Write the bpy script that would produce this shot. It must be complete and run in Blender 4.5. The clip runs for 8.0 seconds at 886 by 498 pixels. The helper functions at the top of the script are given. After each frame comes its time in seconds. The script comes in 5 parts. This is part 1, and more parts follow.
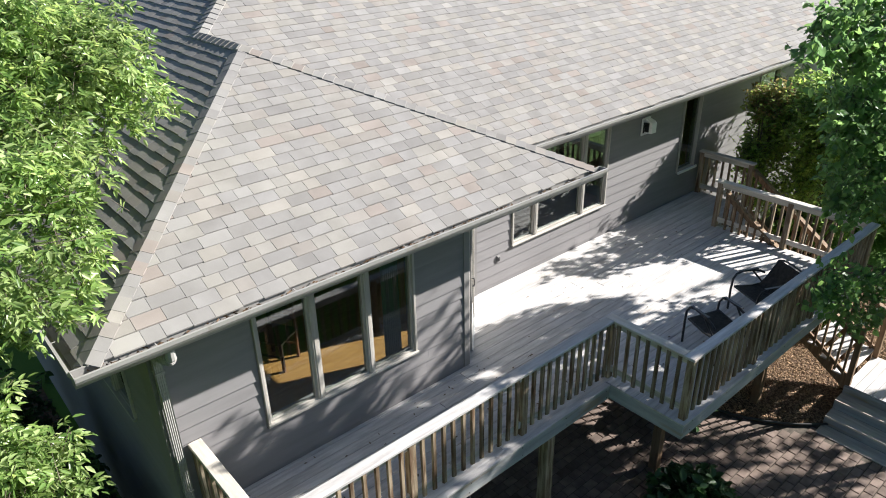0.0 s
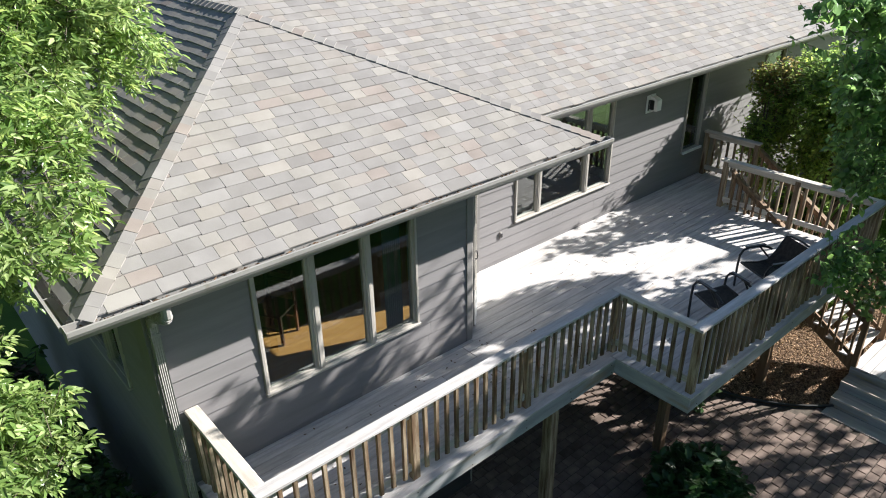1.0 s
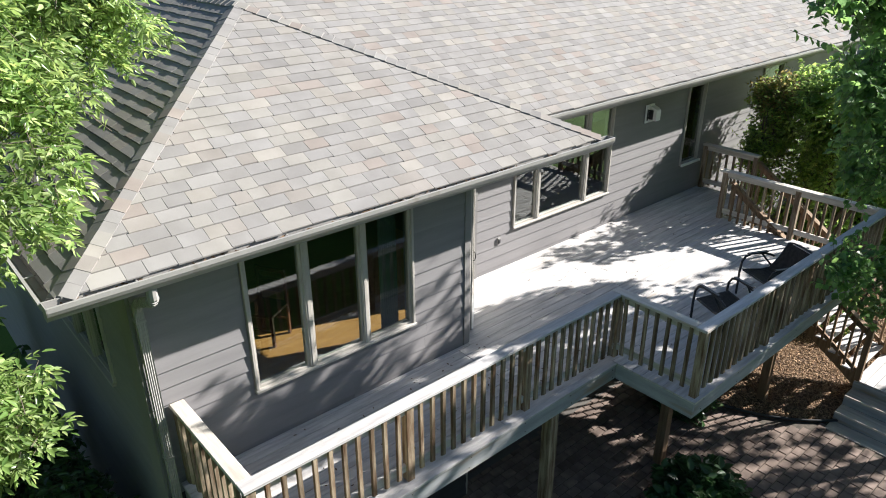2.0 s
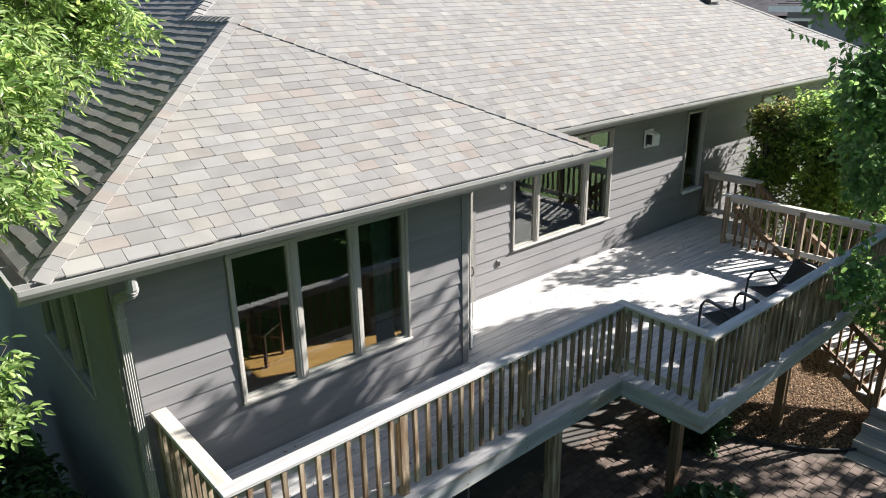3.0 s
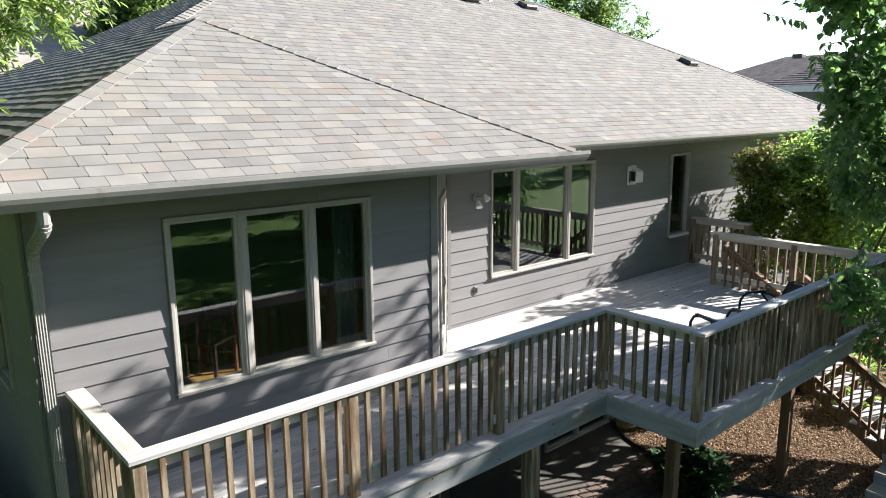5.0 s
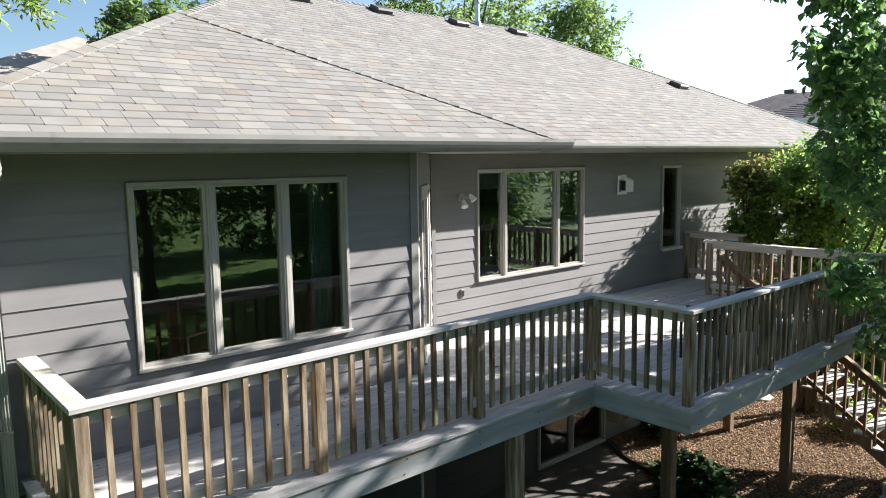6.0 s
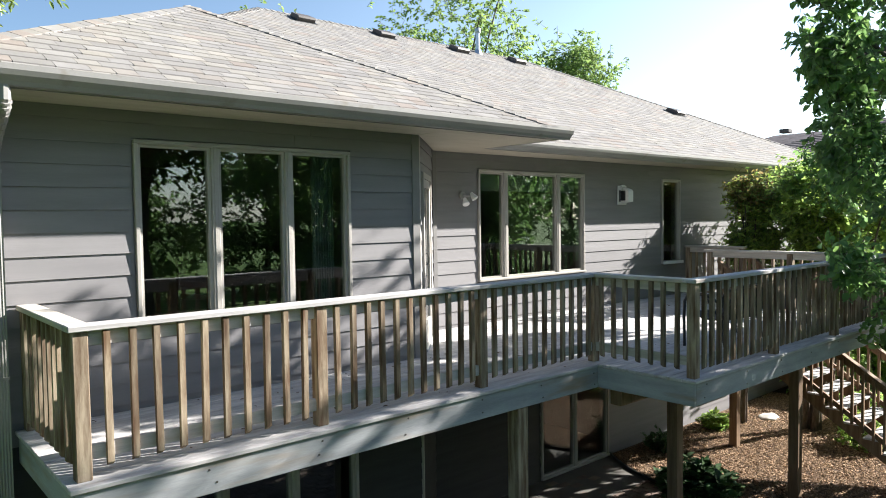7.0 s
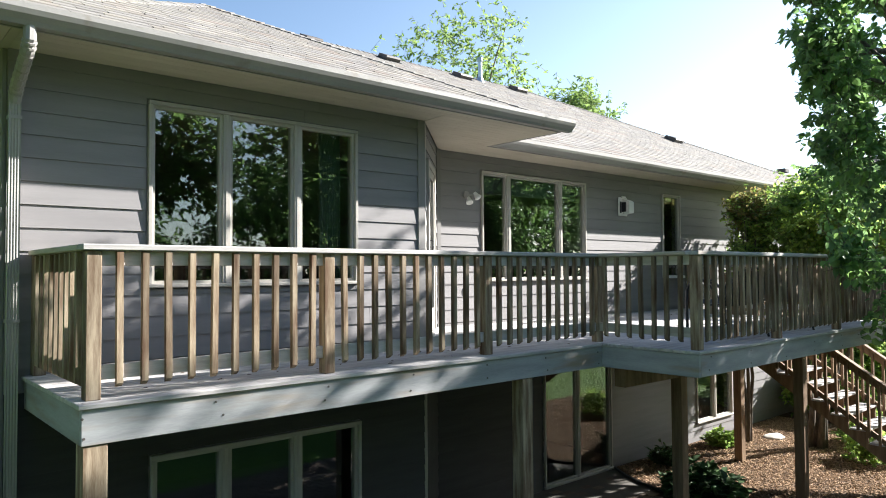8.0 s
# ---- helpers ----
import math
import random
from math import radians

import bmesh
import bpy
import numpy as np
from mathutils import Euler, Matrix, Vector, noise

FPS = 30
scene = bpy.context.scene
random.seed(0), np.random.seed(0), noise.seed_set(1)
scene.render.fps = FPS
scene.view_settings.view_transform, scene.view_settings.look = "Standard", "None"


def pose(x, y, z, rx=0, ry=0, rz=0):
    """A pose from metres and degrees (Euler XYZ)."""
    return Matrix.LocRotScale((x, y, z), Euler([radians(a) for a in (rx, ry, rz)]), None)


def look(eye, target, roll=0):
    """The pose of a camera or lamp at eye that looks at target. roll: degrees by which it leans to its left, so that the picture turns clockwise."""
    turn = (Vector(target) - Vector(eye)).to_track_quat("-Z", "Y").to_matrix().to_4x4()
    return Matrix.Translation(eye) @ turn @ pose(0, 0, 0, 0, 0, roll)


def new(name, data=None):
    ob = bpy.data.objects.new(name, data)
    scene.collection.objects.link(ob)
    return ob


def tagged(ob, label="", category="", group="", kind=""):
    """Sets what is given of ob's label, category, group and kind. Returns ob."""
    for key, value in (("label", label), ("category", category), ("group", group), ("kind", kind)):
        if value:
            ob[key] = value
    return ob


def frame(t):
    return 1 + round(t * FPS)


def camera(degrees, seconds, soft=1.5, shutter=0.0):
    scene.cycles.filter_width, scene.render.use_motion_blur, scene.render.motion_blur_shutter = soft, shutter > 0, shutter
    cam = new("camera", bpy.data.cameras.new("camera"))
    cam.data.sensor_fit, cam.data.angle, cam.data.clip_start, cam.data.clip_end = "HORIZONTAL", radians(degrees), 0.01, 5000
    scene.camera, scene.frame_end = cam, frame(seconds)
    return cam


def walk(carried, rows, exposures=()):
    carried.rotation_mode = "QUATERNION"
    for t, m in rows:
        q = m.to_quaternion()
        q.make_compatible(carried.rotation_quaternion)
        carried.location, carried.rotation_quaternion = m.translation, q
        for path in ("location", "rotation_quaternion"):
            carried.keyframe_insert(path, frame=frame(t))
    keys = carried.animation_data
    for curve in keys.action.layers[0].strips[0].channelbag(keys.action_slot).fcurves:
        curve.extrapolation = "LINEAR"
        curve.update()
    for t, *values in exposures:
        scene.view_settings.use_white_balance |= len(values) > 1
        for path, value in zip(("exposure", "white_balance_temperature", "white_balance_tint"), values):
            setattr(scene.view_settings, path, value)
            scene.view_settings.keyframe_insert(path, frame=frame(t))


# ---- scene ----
cam = camera(64.4, 8.0, soft=1.0)
PATH = [
    (0, (-2.373, -5.862, 5.846), (-1.221, -4.504, 4.935), -1.3),
    (0.5, (-2.393, -5.837, 5.669), (-1.243, -4.48, 4.754), -1.2),
    (1, (-2.412, -5.816, 5.463), (-1.26, -4.464, 4.545), -1.0),
    (2.5, (-2.431, -5.771, 4.745), (-1.223, -4.374, 3.978), -0.4),
    (3, (-2.368, -5.864, 4.413), (-1.147, -4.436, 3.728), -1.0),
    (3.5, (-2.321, -5.87, 4.119), (-1.082, -4.427, 3.5), -0.7),
    (4, (-2.248, -5.852, 3.8), (-0.992, -4.396, 3.252), -0.6),
    (4.5, (-2.14, -5.886, 3.457), (-0.87, -4.415, 2.984), -0.5),
    (4.7, (-2.093, -5.88, 3.319), (-0.815, -4.407, 2.876), -0.5),
    (5.8, (-1.816, -5.978, 2.493), (-0.518, -4.482, 2.217), -0.7),
    (6, (-1.783, -5.973, 2.34), (-0.483, -4.474, 2.093), -0.9),
    (6.5, (-1.809, -6.02, 1.938), (-0.505, -4.514, 1.77), -1.0),
    (7, (-1.863, -6.017, 1.536), (-0.552, -4.509, 1.447), -0.8),
    (7.5, (-1.892, -6.015, 1.132), (-0.577, -4.508, 1.122), -0.6),
    (8, (-1.974, -6.052, 0.751), (-0.661, -4.545, 0.816), -0.4),
]
walk(cam, [(t, look(eye, target, roll)) for t, eye, target, roll in PATH],
     exposures=((0, 1.52), (2.5, 1.60), (4.5, 1.62), (6.5, 1.72), (8, 1.95)))

# ---- light ----
SUN_AZ, SUN_EL = -21.5, 29.6          # degrees: azimuth from +x, elevation
SUN_DIR = Vector((math.cos(radians(SUN_EL)) * math.cos(radians(SUN_AZ)),
                  math.cos(radians(SUN_EL)) * math.sin(radians(SUN_AZ)), math.sin(radians(SUN_EL))))
HAZE = (15.0, 17.0, 18.0)             # colour and strength of the haze round the sun
world = bpy.data.worlds.new("sky")
world.use_nodes = True
scene.world = world
wn = world.node_tree.nodes
sky = wn.new("ShaderNodeTexSky")
sky.sky_type = "NISHITA"
sky.sun_disc = False
sky.sun_elevation = radians(SUN_EL)
sky.sun_rotation = radians(90 - SUN_AZ)
sky.air_density, sky.dust_density, sky.ozone_density = 1.0, 0.8, 2.5
# bright summer haze that thickens towards the sun and the horizon
wl_ = world.node_tree.links.new
where, toward, wide, power, haze, total = (wn.new(k) for k in ("ShaderNodeTexCoord", "ShaderNodeVectorMath", "ShaderNodeMapRange", "ShaderNodeMath", "ShaderNodeVectorMath", "ShaderNodeVectorMath"))
split, low, thick, both = wn.new("ShaderNodeSeparateXYZ"), wn.new("ShaderNodeMapRange"), wn.new("ShaderNodeMath"), wn.new("ShaderNodeMath")
toward.operation, power.operation, haze.operation, total.operation = "DOT_PRODUCT", "POWER", "SCALE", "ADD"
toward.inputs[1].default_value = SUN_DIR
wide.inputs["From Min"].default_value, wide.inputs["From Max"].default_value = -1.0, 1.0
power.inputs[1].default_value = 5.0
low.inputs["To Min"].default_value, low.inputs["To Max"].default_value = 1.0, 0.0
thick.operation, thick.inputs[1].default_value, both.operation = "POWER", 3.0, "MULTIPLY"
haze.inputs[0].default_value = HAZE
wl_(where.outputs["Generated"], toward.inputs[0])
wl_(toward.outputs["Value"], wide.inputs["Value"])
wl_(wide.outputs[0], power.inputs[0])
wl_(where.outputs["Generated"], split.inputs[0])
wl_(split.outputs["Z"], low.inputs["Value"])
wl_(low.outputs[0], thick.inputs[0])
wl_(power.outputs[0], both.inputs[0])
wl_(thick.outputs[0], both.inputs[1])
wl_(both.outputs[0], haze.inputs["Scale"])
tone = wn.new("ShaderNodeVectorMath")
tone.operation = "MULTIPLY"
tone.inputs[1].default_value = (0.97, 1.03, 1.07)
wl_(sky.outputs[0], tone.inputs[0])
wl_(tone.outputs[0], total.inputs[0])
wl_(haze.outputs[0], total.inputs[1])
wl_(total.outputs[0], wn["Background"].inputs[0])
wn["Background"].inputs[1].default_value = 0.050
sun_data = bpy.data.lights.new("sun", "SUN")
sun_data.energy, sun_data.angle, sun_data.color = 5.0, radians(0.53), (0.99, 0.963, 0.925)
sun = new("sun", sun_data)
sun.matrix_world = look(SUN_DIR * 40, (0, 0, 0))


# ---- small builders ----
def part(name, bm, material, parent=None, label="", smooth=False):
    """Link a bmesh as one mesh object under a thing or a part."""
    me = bpy.data.meshes.new(name)
    bm.to_mesh(me)
    bm.free()
    if smooth:
        me.shade_smooth()
    me.materials.append(material)
    ob = new(name, me)
    if parent is not None:
        ob.parent = parent
    if label:
        tagged(ob, label)
    return ob


def thing(name, label, category, m=None, group="", kind=""):
    ob = new(name)
    ob.empty_display_size = 0.1
    if m is not None:
        ob.matrix_basis = m
    return tagged(ob, label, category, group, kind)


def box(bm, x0, x1, y0, y1, z0, z1, bevel=0.0):
    if bevel > 0:
        sub = bmesh.new()
        box(sub, x0, x1, y0, y1, z0, z1)
        bmesh.ops.bevel(sub, geom=sub.edges[:], offset=bevel, segments=1, affect="EDGES")
        tmp = bpy.data.meshes.new("tmp")
        sub.to_mesh(tmp)
        sub.free()
        bm.from_mesh(tmp)
        bpy.data.meshes.remove(tmp)
        return bm
    v = [bm.verts.new(p) for p in ((x0, y0, z0), (x1, y0, z0), (x1, y1, z0), (x0, y1, z0),
                                   (x0, y0, z1), (x1, y0, z1), (x1, y1, z1), (x0, y1, z1))]
    for f in ((3, 2, 1, 0), (4, 5, 6, 7), (0, 1, 5, 4), (1, 2, 6, 5), (2, 3, 7, 6), (3, 0, 4, 7)):
        bm.faces.new([v[i] for i in f])
    return bm


def block(x0, x1, y0, y1, z0, z1, bevel=0.0):
    return box(bmesh.new(), x0, x1, y0, y1, z0, z1, bevel)


def extrude(poly, axis, a, b, bm=None):
    """A prism: poly in the two other axes, from a to b along axis (0 x, 1 y, 2 z)."""
    bm = bm or bmesh.new()

    def at(p, s):
        q = list(p)
        q.insert(axis, s)
        return bm.verts.new(q)
    lo, hi = [at(p, a) for p in poly], [at(p, b) for p in poly]
    bm.faces.new(lo[::-1])
    bm.faces.new(hi)
    n = len(poly)
    for i in range(n):
        bm.faces.new((lo[i], lo[(i + 1) % n], hi[(i + 1) % n], hi[i]))
    bmesh.ops.recalc_face_normals(bm, faces=bm.faces[:])
    return bm


def tube(bm, pts, radii, sides=8, cap=True):
    """A round tube through pts."""
    pts = [Vector([float(c) for c in p]) for p in pts]
    if not hasattr(radii, "__len__"):
        radii = [radii] * len(pts)
    radii = [float(r) for r in radii]
    rings, side = [], None
    for i, p in enumerate(pts):
        d = (pts[min(i + 1, len(pts) - 1)] - pts[max(i - 1, 0)]).normalized()
        if side is None:
            side = d.orthogonal().normalized()
        side = (side - d * side.dot(d)).normalized()
        up = d.cross(side)
        rings.append([bm.verts.new(p + radii[i] * (math.cos(2 * math.pi * k / sides) * side + math.sin(2 * math.pi * k / sides) * up))
                      for k in range(sides)])
    for a, b in zip(rings, rings[1:]):
        for k in range(sides):
            bm.faces.new((a[k], a[(k + 1) % sides], b[(k + 1) % sides], b[k]))
    if cap:
        bm.faces.new(rings[0][::-1])
        bm.faces.new(rings[-1])
    return bm


def arrays_mesh(name, verts, faces):
    """A mesh from numpy arrays: verts (n, 3), faces (m, k)."""
    me = bpy.data.meshes.new(name)
    n, (m, k) = len(verts), faces.shape
    me.vertices.add(n)
    me.vertices.foreach_set("co", np.ascontiguousarray(verts, dtype=np.float32).ravel())
    me.loops.add(m * k)
    me.loops.foreach_set("vertex_index", np.ascontiguousarray(faces, dtype=np.int32).ravel())
    me.polygons.add(m)
    me.polygons.foreach_set("loop_start", np.arange(0, m * k, k, dtype=np.int32))
    me.update(calc_edges=True)
    return me


# ---- materials ----
def surface(name, c1, c2, scale=8.0, rough=0.7, bump=0.15, stretch=(1, 1, 1), vary=0.12, fine=60.0, stain=None, spec=0.3, metal=0.0, distance=0.01):
    """A grained surface: two colours mixed by noise at two scales, differing from piece to piece."""
    m = bpy.data.materials.new(name)
    m.use_nodes = True
    nt = m.node_tree
    n, ln = nt.nodes, nt.links.new
    bsdf = n["Principled BSDF"]
    geo = n.new("ShaderNodeNewGeometry")
    info = n.new("ShaderNodeObjectInfo")
    add = n.new("ShaderNodeMath")
    add.operation = "ADD"
    ln(info.outputs["Random"], add.inputs[0])
    ln(geo.outputs["Random Per Island"], add.inputs[1])
    frac = n.new("ShaderNodeMath")
    frac.operation = "FRACT"
    ln(add.outputs[0], frac.inputs[0])
    mp = n.new("ShaderNodeMapping")
    mp.inputs["Scale"].default_value = stretch
    ln(geo.outputs["Position"], mp.inputs["Vector"])
    shift = n.new("ShaderNodeVectorMath")
    shift.operation = "ADD"
    comb = n.new("ShaderNodeCombineXYZ")
    mul = n.new("ShaderNodeMath")
    mul.operation = "MULTIPLY"
    mul.inputs[1].default_value = 37.0
    ln(frac.outputs[0], mul.inputs[0])
    for i in range(3):
        ln(mul.outputs[0], comb.inputs[i])
    ln(mp.outputs[0], shift.inputs[0])
    ln(comb.outputs[0], shift.inputs[1])
    big, small = n.new("ShaderNodeTexNoise"), n.new("ShaderNodeTexNoise")
    big.inputs["Scale"].default_value, big.inputs["Detail"].default_value = scale, 4
    small.inputs["Scale"].default_value, small.inputs["Detail"].default_value = fine, 3
    ln(shift.outputs[0], big.inputs["Vector"])
    ln(shift.outputs[0], small.inputs["Vector"])
    mixf = n.new("ShaderNodeMath")
    mixf.operation = "MULTIPLY_ADD"
    mixf.inputs[1].default_value = 0.45
    ln(small.outputs["Fac"], mixf.inputs[0])
    half = n.new("ShaderNodeMath")
    half.operation = "MULTIPLY_ADD"
    half.inputs[1].default_value, half.inputs[2].default_value = 1.5, -0.5
    ln(big.outputs["Fac"], half.inputs[0])
    ln(half.outputs[0], mixf.inputs[2])
    ramp = n.new("ShaderNodeValToRGB")
    ramp.color_ramp.elements[0].position, ramp.color_ramp.elements[1].position = 0.2, 0.8
    ramp.color_ramp.elements[0].color, ramp.color_ramp.elements[1].color = (*c1, 1), (*c2, 1)
    ln(mixf.outputs[0], ramp.inputs[0])
    col = ramp.outputs[0]
    if stain:
        colour, size, low, high = stain
        sn = n.new("ShaderNodeTexNoise")
        sn.inputs["Scale"].default_value, sn.inputs["Detail"].default_value = size, 5
        ln(shift.outputs[0], sn.inputs["Vector"])
        sr = n.new("ShaderNodeMapRange")
        sr.inputs["From Min"].default_value, sr.inputs["From Max"].default_value = low, high
        ln(sn.outputs["Fac"], sr.inputs["Value"])
        mx = n.new("ShaderNodeMix")
        mx.data_type = "RGBA"
        ln(sr.outputs[0], mx.inputs["Factor"])
        ln(col, mx.inputs["A"])
        mx.inputs["B"].default_value = (*colour, 1)
        col = mx.outputs["Result"]
    hsv = n.new("ShaderNodeHueSaturation")
    val = n.new("ShaderNodeMapRange")
    val.inputs["To Min"].default_value, val.inputs["To Max"].default_value = 1 - vary, 1 + vary
    ln(frac.outputs[0], val.inputs["Value"])
    ln(val.outputs[0], hsv.inputs["Value"])
    ln(col, hsv.inputs["Color"])
    ln(hsv.outputs[0], bsdf.inputs["Base Color"])
    bsdf.inputs["Roughness"].default_value = rough
    bsdf.inputs["Specular IOR Level"].default_value = spec
    bsdf.inputs["Metallic"].default_value = metal
    if bump > 0:
        bp = n.new("ShaderNodeBump")
        bp.inputs["Strength"].default_value, bp.inputs["Distance"].default_value = bump, distance
        ln(mixf.outputs[0], bp.inputs["Height"])
        ln(bp.outputs[0], bsdf.inputs["Normal"])
    return m


def shingle_material(name):
    """Asphalt granules; every tab takes one of several blended greys, tans and dull reds."""
    m = surface(name, (0.23, 0.217, 0.202), (0.305, 0.291, 0.273), scale=2.0, rough=0.95, bump=0.5, fine=260.0, vary=0.06, spec=0.15, distance=0.003)
    n, ln = m.node_tree.nodes, m.node_tree.links.new
    hsv = n["Hue/Saturation/Value"] if "Hue/Saturation/Value" in n else [x for x in n if x.bl_idname == "ShaderNodeHueSaturation"][0]
    frac = [x for x in n if x.bl_idname == "ShaderNodeMath" and x.operation == "FRACT"][0]
    times = n.new("ShaderNodeMath")
    times.operation = "MULTIPLY"
    times.inputs[1].default_value = 7.31
    again = n.new("ShaderNodeMath")
    again.operation = "FRACT"
    ln(frac.outputs[0], times.inputs[0])
    ln(times.outputs[0], again.inputs[0])
    ramp = n.new("ShaderNodeValToRGB")
    ramp.color_ramp.interpolation = "CONSTANT"
    stops = ((0.0, (0.99, 0.99, 1.0)), (0.34, (0.92, 0.92, 0.94)), (0.58, (1.06, 1.05, 1.02)), (0.80, (1.01, 0.97, 0.94)),
             (0.89, (1.0, 0.91, 0.87)), (0.945, (1.10, 1.07, 1.02)))
    el = ramp.color_ramp.elements
    while len(el) < len(stops):
        el.new(0.5)
    for e, (p, c) in zip(el, stops):
        e.position, e.color = p, (*[min(1, v * 0.85) for v in c], 1)
    ln(again.outputs[0], ramp.inputs[0])
    mx = n.new("ShaderNodeMix")
    mx.data_type, mx.blend_type = "RGBA", "MULTIPLY"
    mx.inputs["Factor"].default_value = 1.0
    ln(hsv.outputs[0], mx.inputs["A"])
    ln(ramp.outputs[0], mx.inputs["B"])
    ln(mx.outputs["Result"], n["Principled BSDF"].inputs["Base Color"])
    return m


def leaf_material(name, c1, c2, c3, gloss=0.45, through_share=0.45):
    m = bpy.data.materials.new(name)
    m.use_nodes = True
    n, ln = m.node_tree.nodes, m.node_tree.links.new
    bsdf, out = n["Principled BSDF"], n["Material Output"]
    geo = n.new("ShaderNodeNewGeometry")
    ramp = n.new("ShaderNodeValToRGB")
    ramp.color_ramp.elements[0].color, ramp.color_ramp.elements[1].color = (*c1, 1), (*c3, 1)
    mid = ramp.color_ramp.elements.new(0.55)
    mid.color = (*c2, 1)
    ln(geo.outputs["Random Per Island"], ramp.inputs[0])
    big = n.new("ShaderNodeTexNoise")
    big.inputs["Scale"].default_value = 1.3
    ln(geo.outputs["Position"], big.inputs["Vector"])
    val = n.new("ShaderNodeMapRange")
    val.inputs["From Min"].default_value, val.inputs["From Max"].default_value = 0.3, 0.7
    val.inputs["To Min"].default_value, val.inputs["To Max"].default_value = 0.75, 1.25
    ln(big.outputs["Fac"], val.inputs["Value"])
    hsv = n.new("ShaderNodeHueSaturation")
    ln(val.outputs[0], hsv.inputs["Value"])
    ln(ramp.outputs[0], hsv.inputs["Color"])
    ln(hsv.outputs[0], bsdf.inputs["Base Color"])
    bsdf.inputs["Roughness"].default_value = gloss
    bsdf.inputs["Specular IOR Level"].default_value = 0.4
    tr = n.new("ShaderNodeBsdfTranslucent")
    warm = n.new("ShaderNodeMix")
    warm.data_type, warm.blend_type = "RGBA", "MULTIPLY"
    warm.inputs["Factor"].default_value = 1.0
    warm.inputs["B"].default_value = (1.0, 1.0, 0.45, 1)
    ln(hsv.outputs[0], warm.inputs["A"])
    bright = n.new("ShaderNodeBrightContrast")
    bright.inputs["Bright"].default_value = 0.09
    ln(warm.outputs["Result"], bright.inputs["Color"])
    ln(bright.outputs[0], tr.inputs["Color"])
    mix = n.new("ShaderNodeMixShader")
    mix.inputs[0].default_value = through_share
    ln(bsdf.outputs[0], mix.inputs[1])
    ln(tr.outputs[0], mix.inputs[2])
    ln(mix.outputs[0], out.inputs["Surface"])
    return m


def glass_material(name, tint=(0.86, 0.92, 0.90), clear=0.9):
    """A window pane: clear to look through, with a mirror gloss that follows Fresnel."""
    m = bpy.data.materials.new(name)
    m.use_nodes = True
    n, ln = m.node_tree.nodes, m.node_tree.links.new
    out = n["Material Output"]
    tr, gl, fr, mix = (n.new(k) for k in ("ShaderNodeBsdfTransparent", "ShaderNodeBsdfGlossy", "ShaderNodeLayerWeight", "ShaderNodeMixShader"))
    tr.inputs["Color"].default_value = (*[c * clear for c in tint], 1)
    gl.inputs["Roughness"].default_value = 0.0
    fr.inputs["Blend"].default_value = 0.5
    power, gloss = n.new("ShaderNodeMath"), n.new("ShaderNodeMapRange")
    power.operation = "POWER"
    power.inputs[1].default_value = 3.4
    ln(fr.outputs["Facing"], power.inputs[0])
    ln(power.outputs[0], gloss.inputs["Value"])
    gloss.inputs["To Min"].default_value, gloss.inputs["To Max"].default_value = 0.12, 0.9
    wave = n.new("ShaderNodeTexNoise")
    wave.inputs["Scale"].default_value = 1.6
    geo = n.new("ShaderNodeNewGeometry")
    ln(geo.outputs["Position"], wave.inputs["Vector"])
    bp = n.new("ShaderNodeBump")
    bp.inputs["Strength"].default_value, bp.inputs["Distance"].default_value = 0.12, 0.01
    ln(wave.outputs["Fac"], bp.inputs["Height"])
    ln(bp.outputs[0], gl.inputs["Normal"])
    ln(gloss.outputs["Result"], mix.inputs[0])
    ln(tr.outputs[0], mix.inputs[1])
    ln(gl.outputs[0], mix.inputs[2])
    ln(mix.outputs[0], out.inputs["Surface"])
    return m


SIDING = surface("siding_paint", (0.205, 0.195, 0.197), (0.238, 0.227, 0.228), scale=1.2, rough=0.62, bump=0.25, stretch=(1, 1, 9), fine=14, vary=0.035, spec=0.35, distance=0.004)
# charcoal paint below the deck, deepened further to hold the deck's shade
SIDING_LOW = surface("charcoal_siding_shade_deepened", (0.040, 0.039, 0.040), (0.054, 0.053, 0.053), scale=1.2, rough=0.65, bump=0.25, stretch=(1, 1, 9), fine=14, vary=0.04, distance=0.004)
CORNER = surface("corner_paint", (0.20, 0.19, 0.185), (0.235, 0.225, 0.215), scale=1.5, rough=0.6, bump=0.1, vary=0.03)
TRIM = surface("taupe_trim", (0.36, 0.335, 0.30), (0.44, 0.415, 0.375), scale=3, rough=0.5, bump=0.06, vary=0.05)
GUTTER = surface("gutter_metal", (0.27, 0.258, 0.243), (0.33, 0.315, 0.295), scale=1.5, rough=0.42, bump=0.05, vary=0.04, spec=0.5, stain=((0.20, 0.17, 0.13), 5.0, 0.60, 0.80))
SOFFIT = surface("soffit_panel", (0.47, 0.42, 0.33), (0.54, 0.49, 0.40), scale=2, rough=0.6, bump=0.05, vary=0.03)
WOOD_X = surface("weathered_wood_x", (0.38, 0.36, 0.345), (0.58, 0.555, 0.54), scale=2.2, rough=0.85, bump=0.35, stretch=(1, 9, 9), fine=26, vary=0.07, stain=((0.24, 0.17, 0.10), 1.1, 0.60, 0.85), distance=0.004)
WOOD_Y = surface("weathered_wood_y", (0.42, 0.375, 0.32), (0.63, 0.58, 0.51), scale=2.2, rough=0.85, bump=0.35, stretch=(9, 1, 9), fine=26, vary=0.12, stain=((0.26, 0.17, 0.09), 1.1, 0.60, 0.85), distance=0.004)
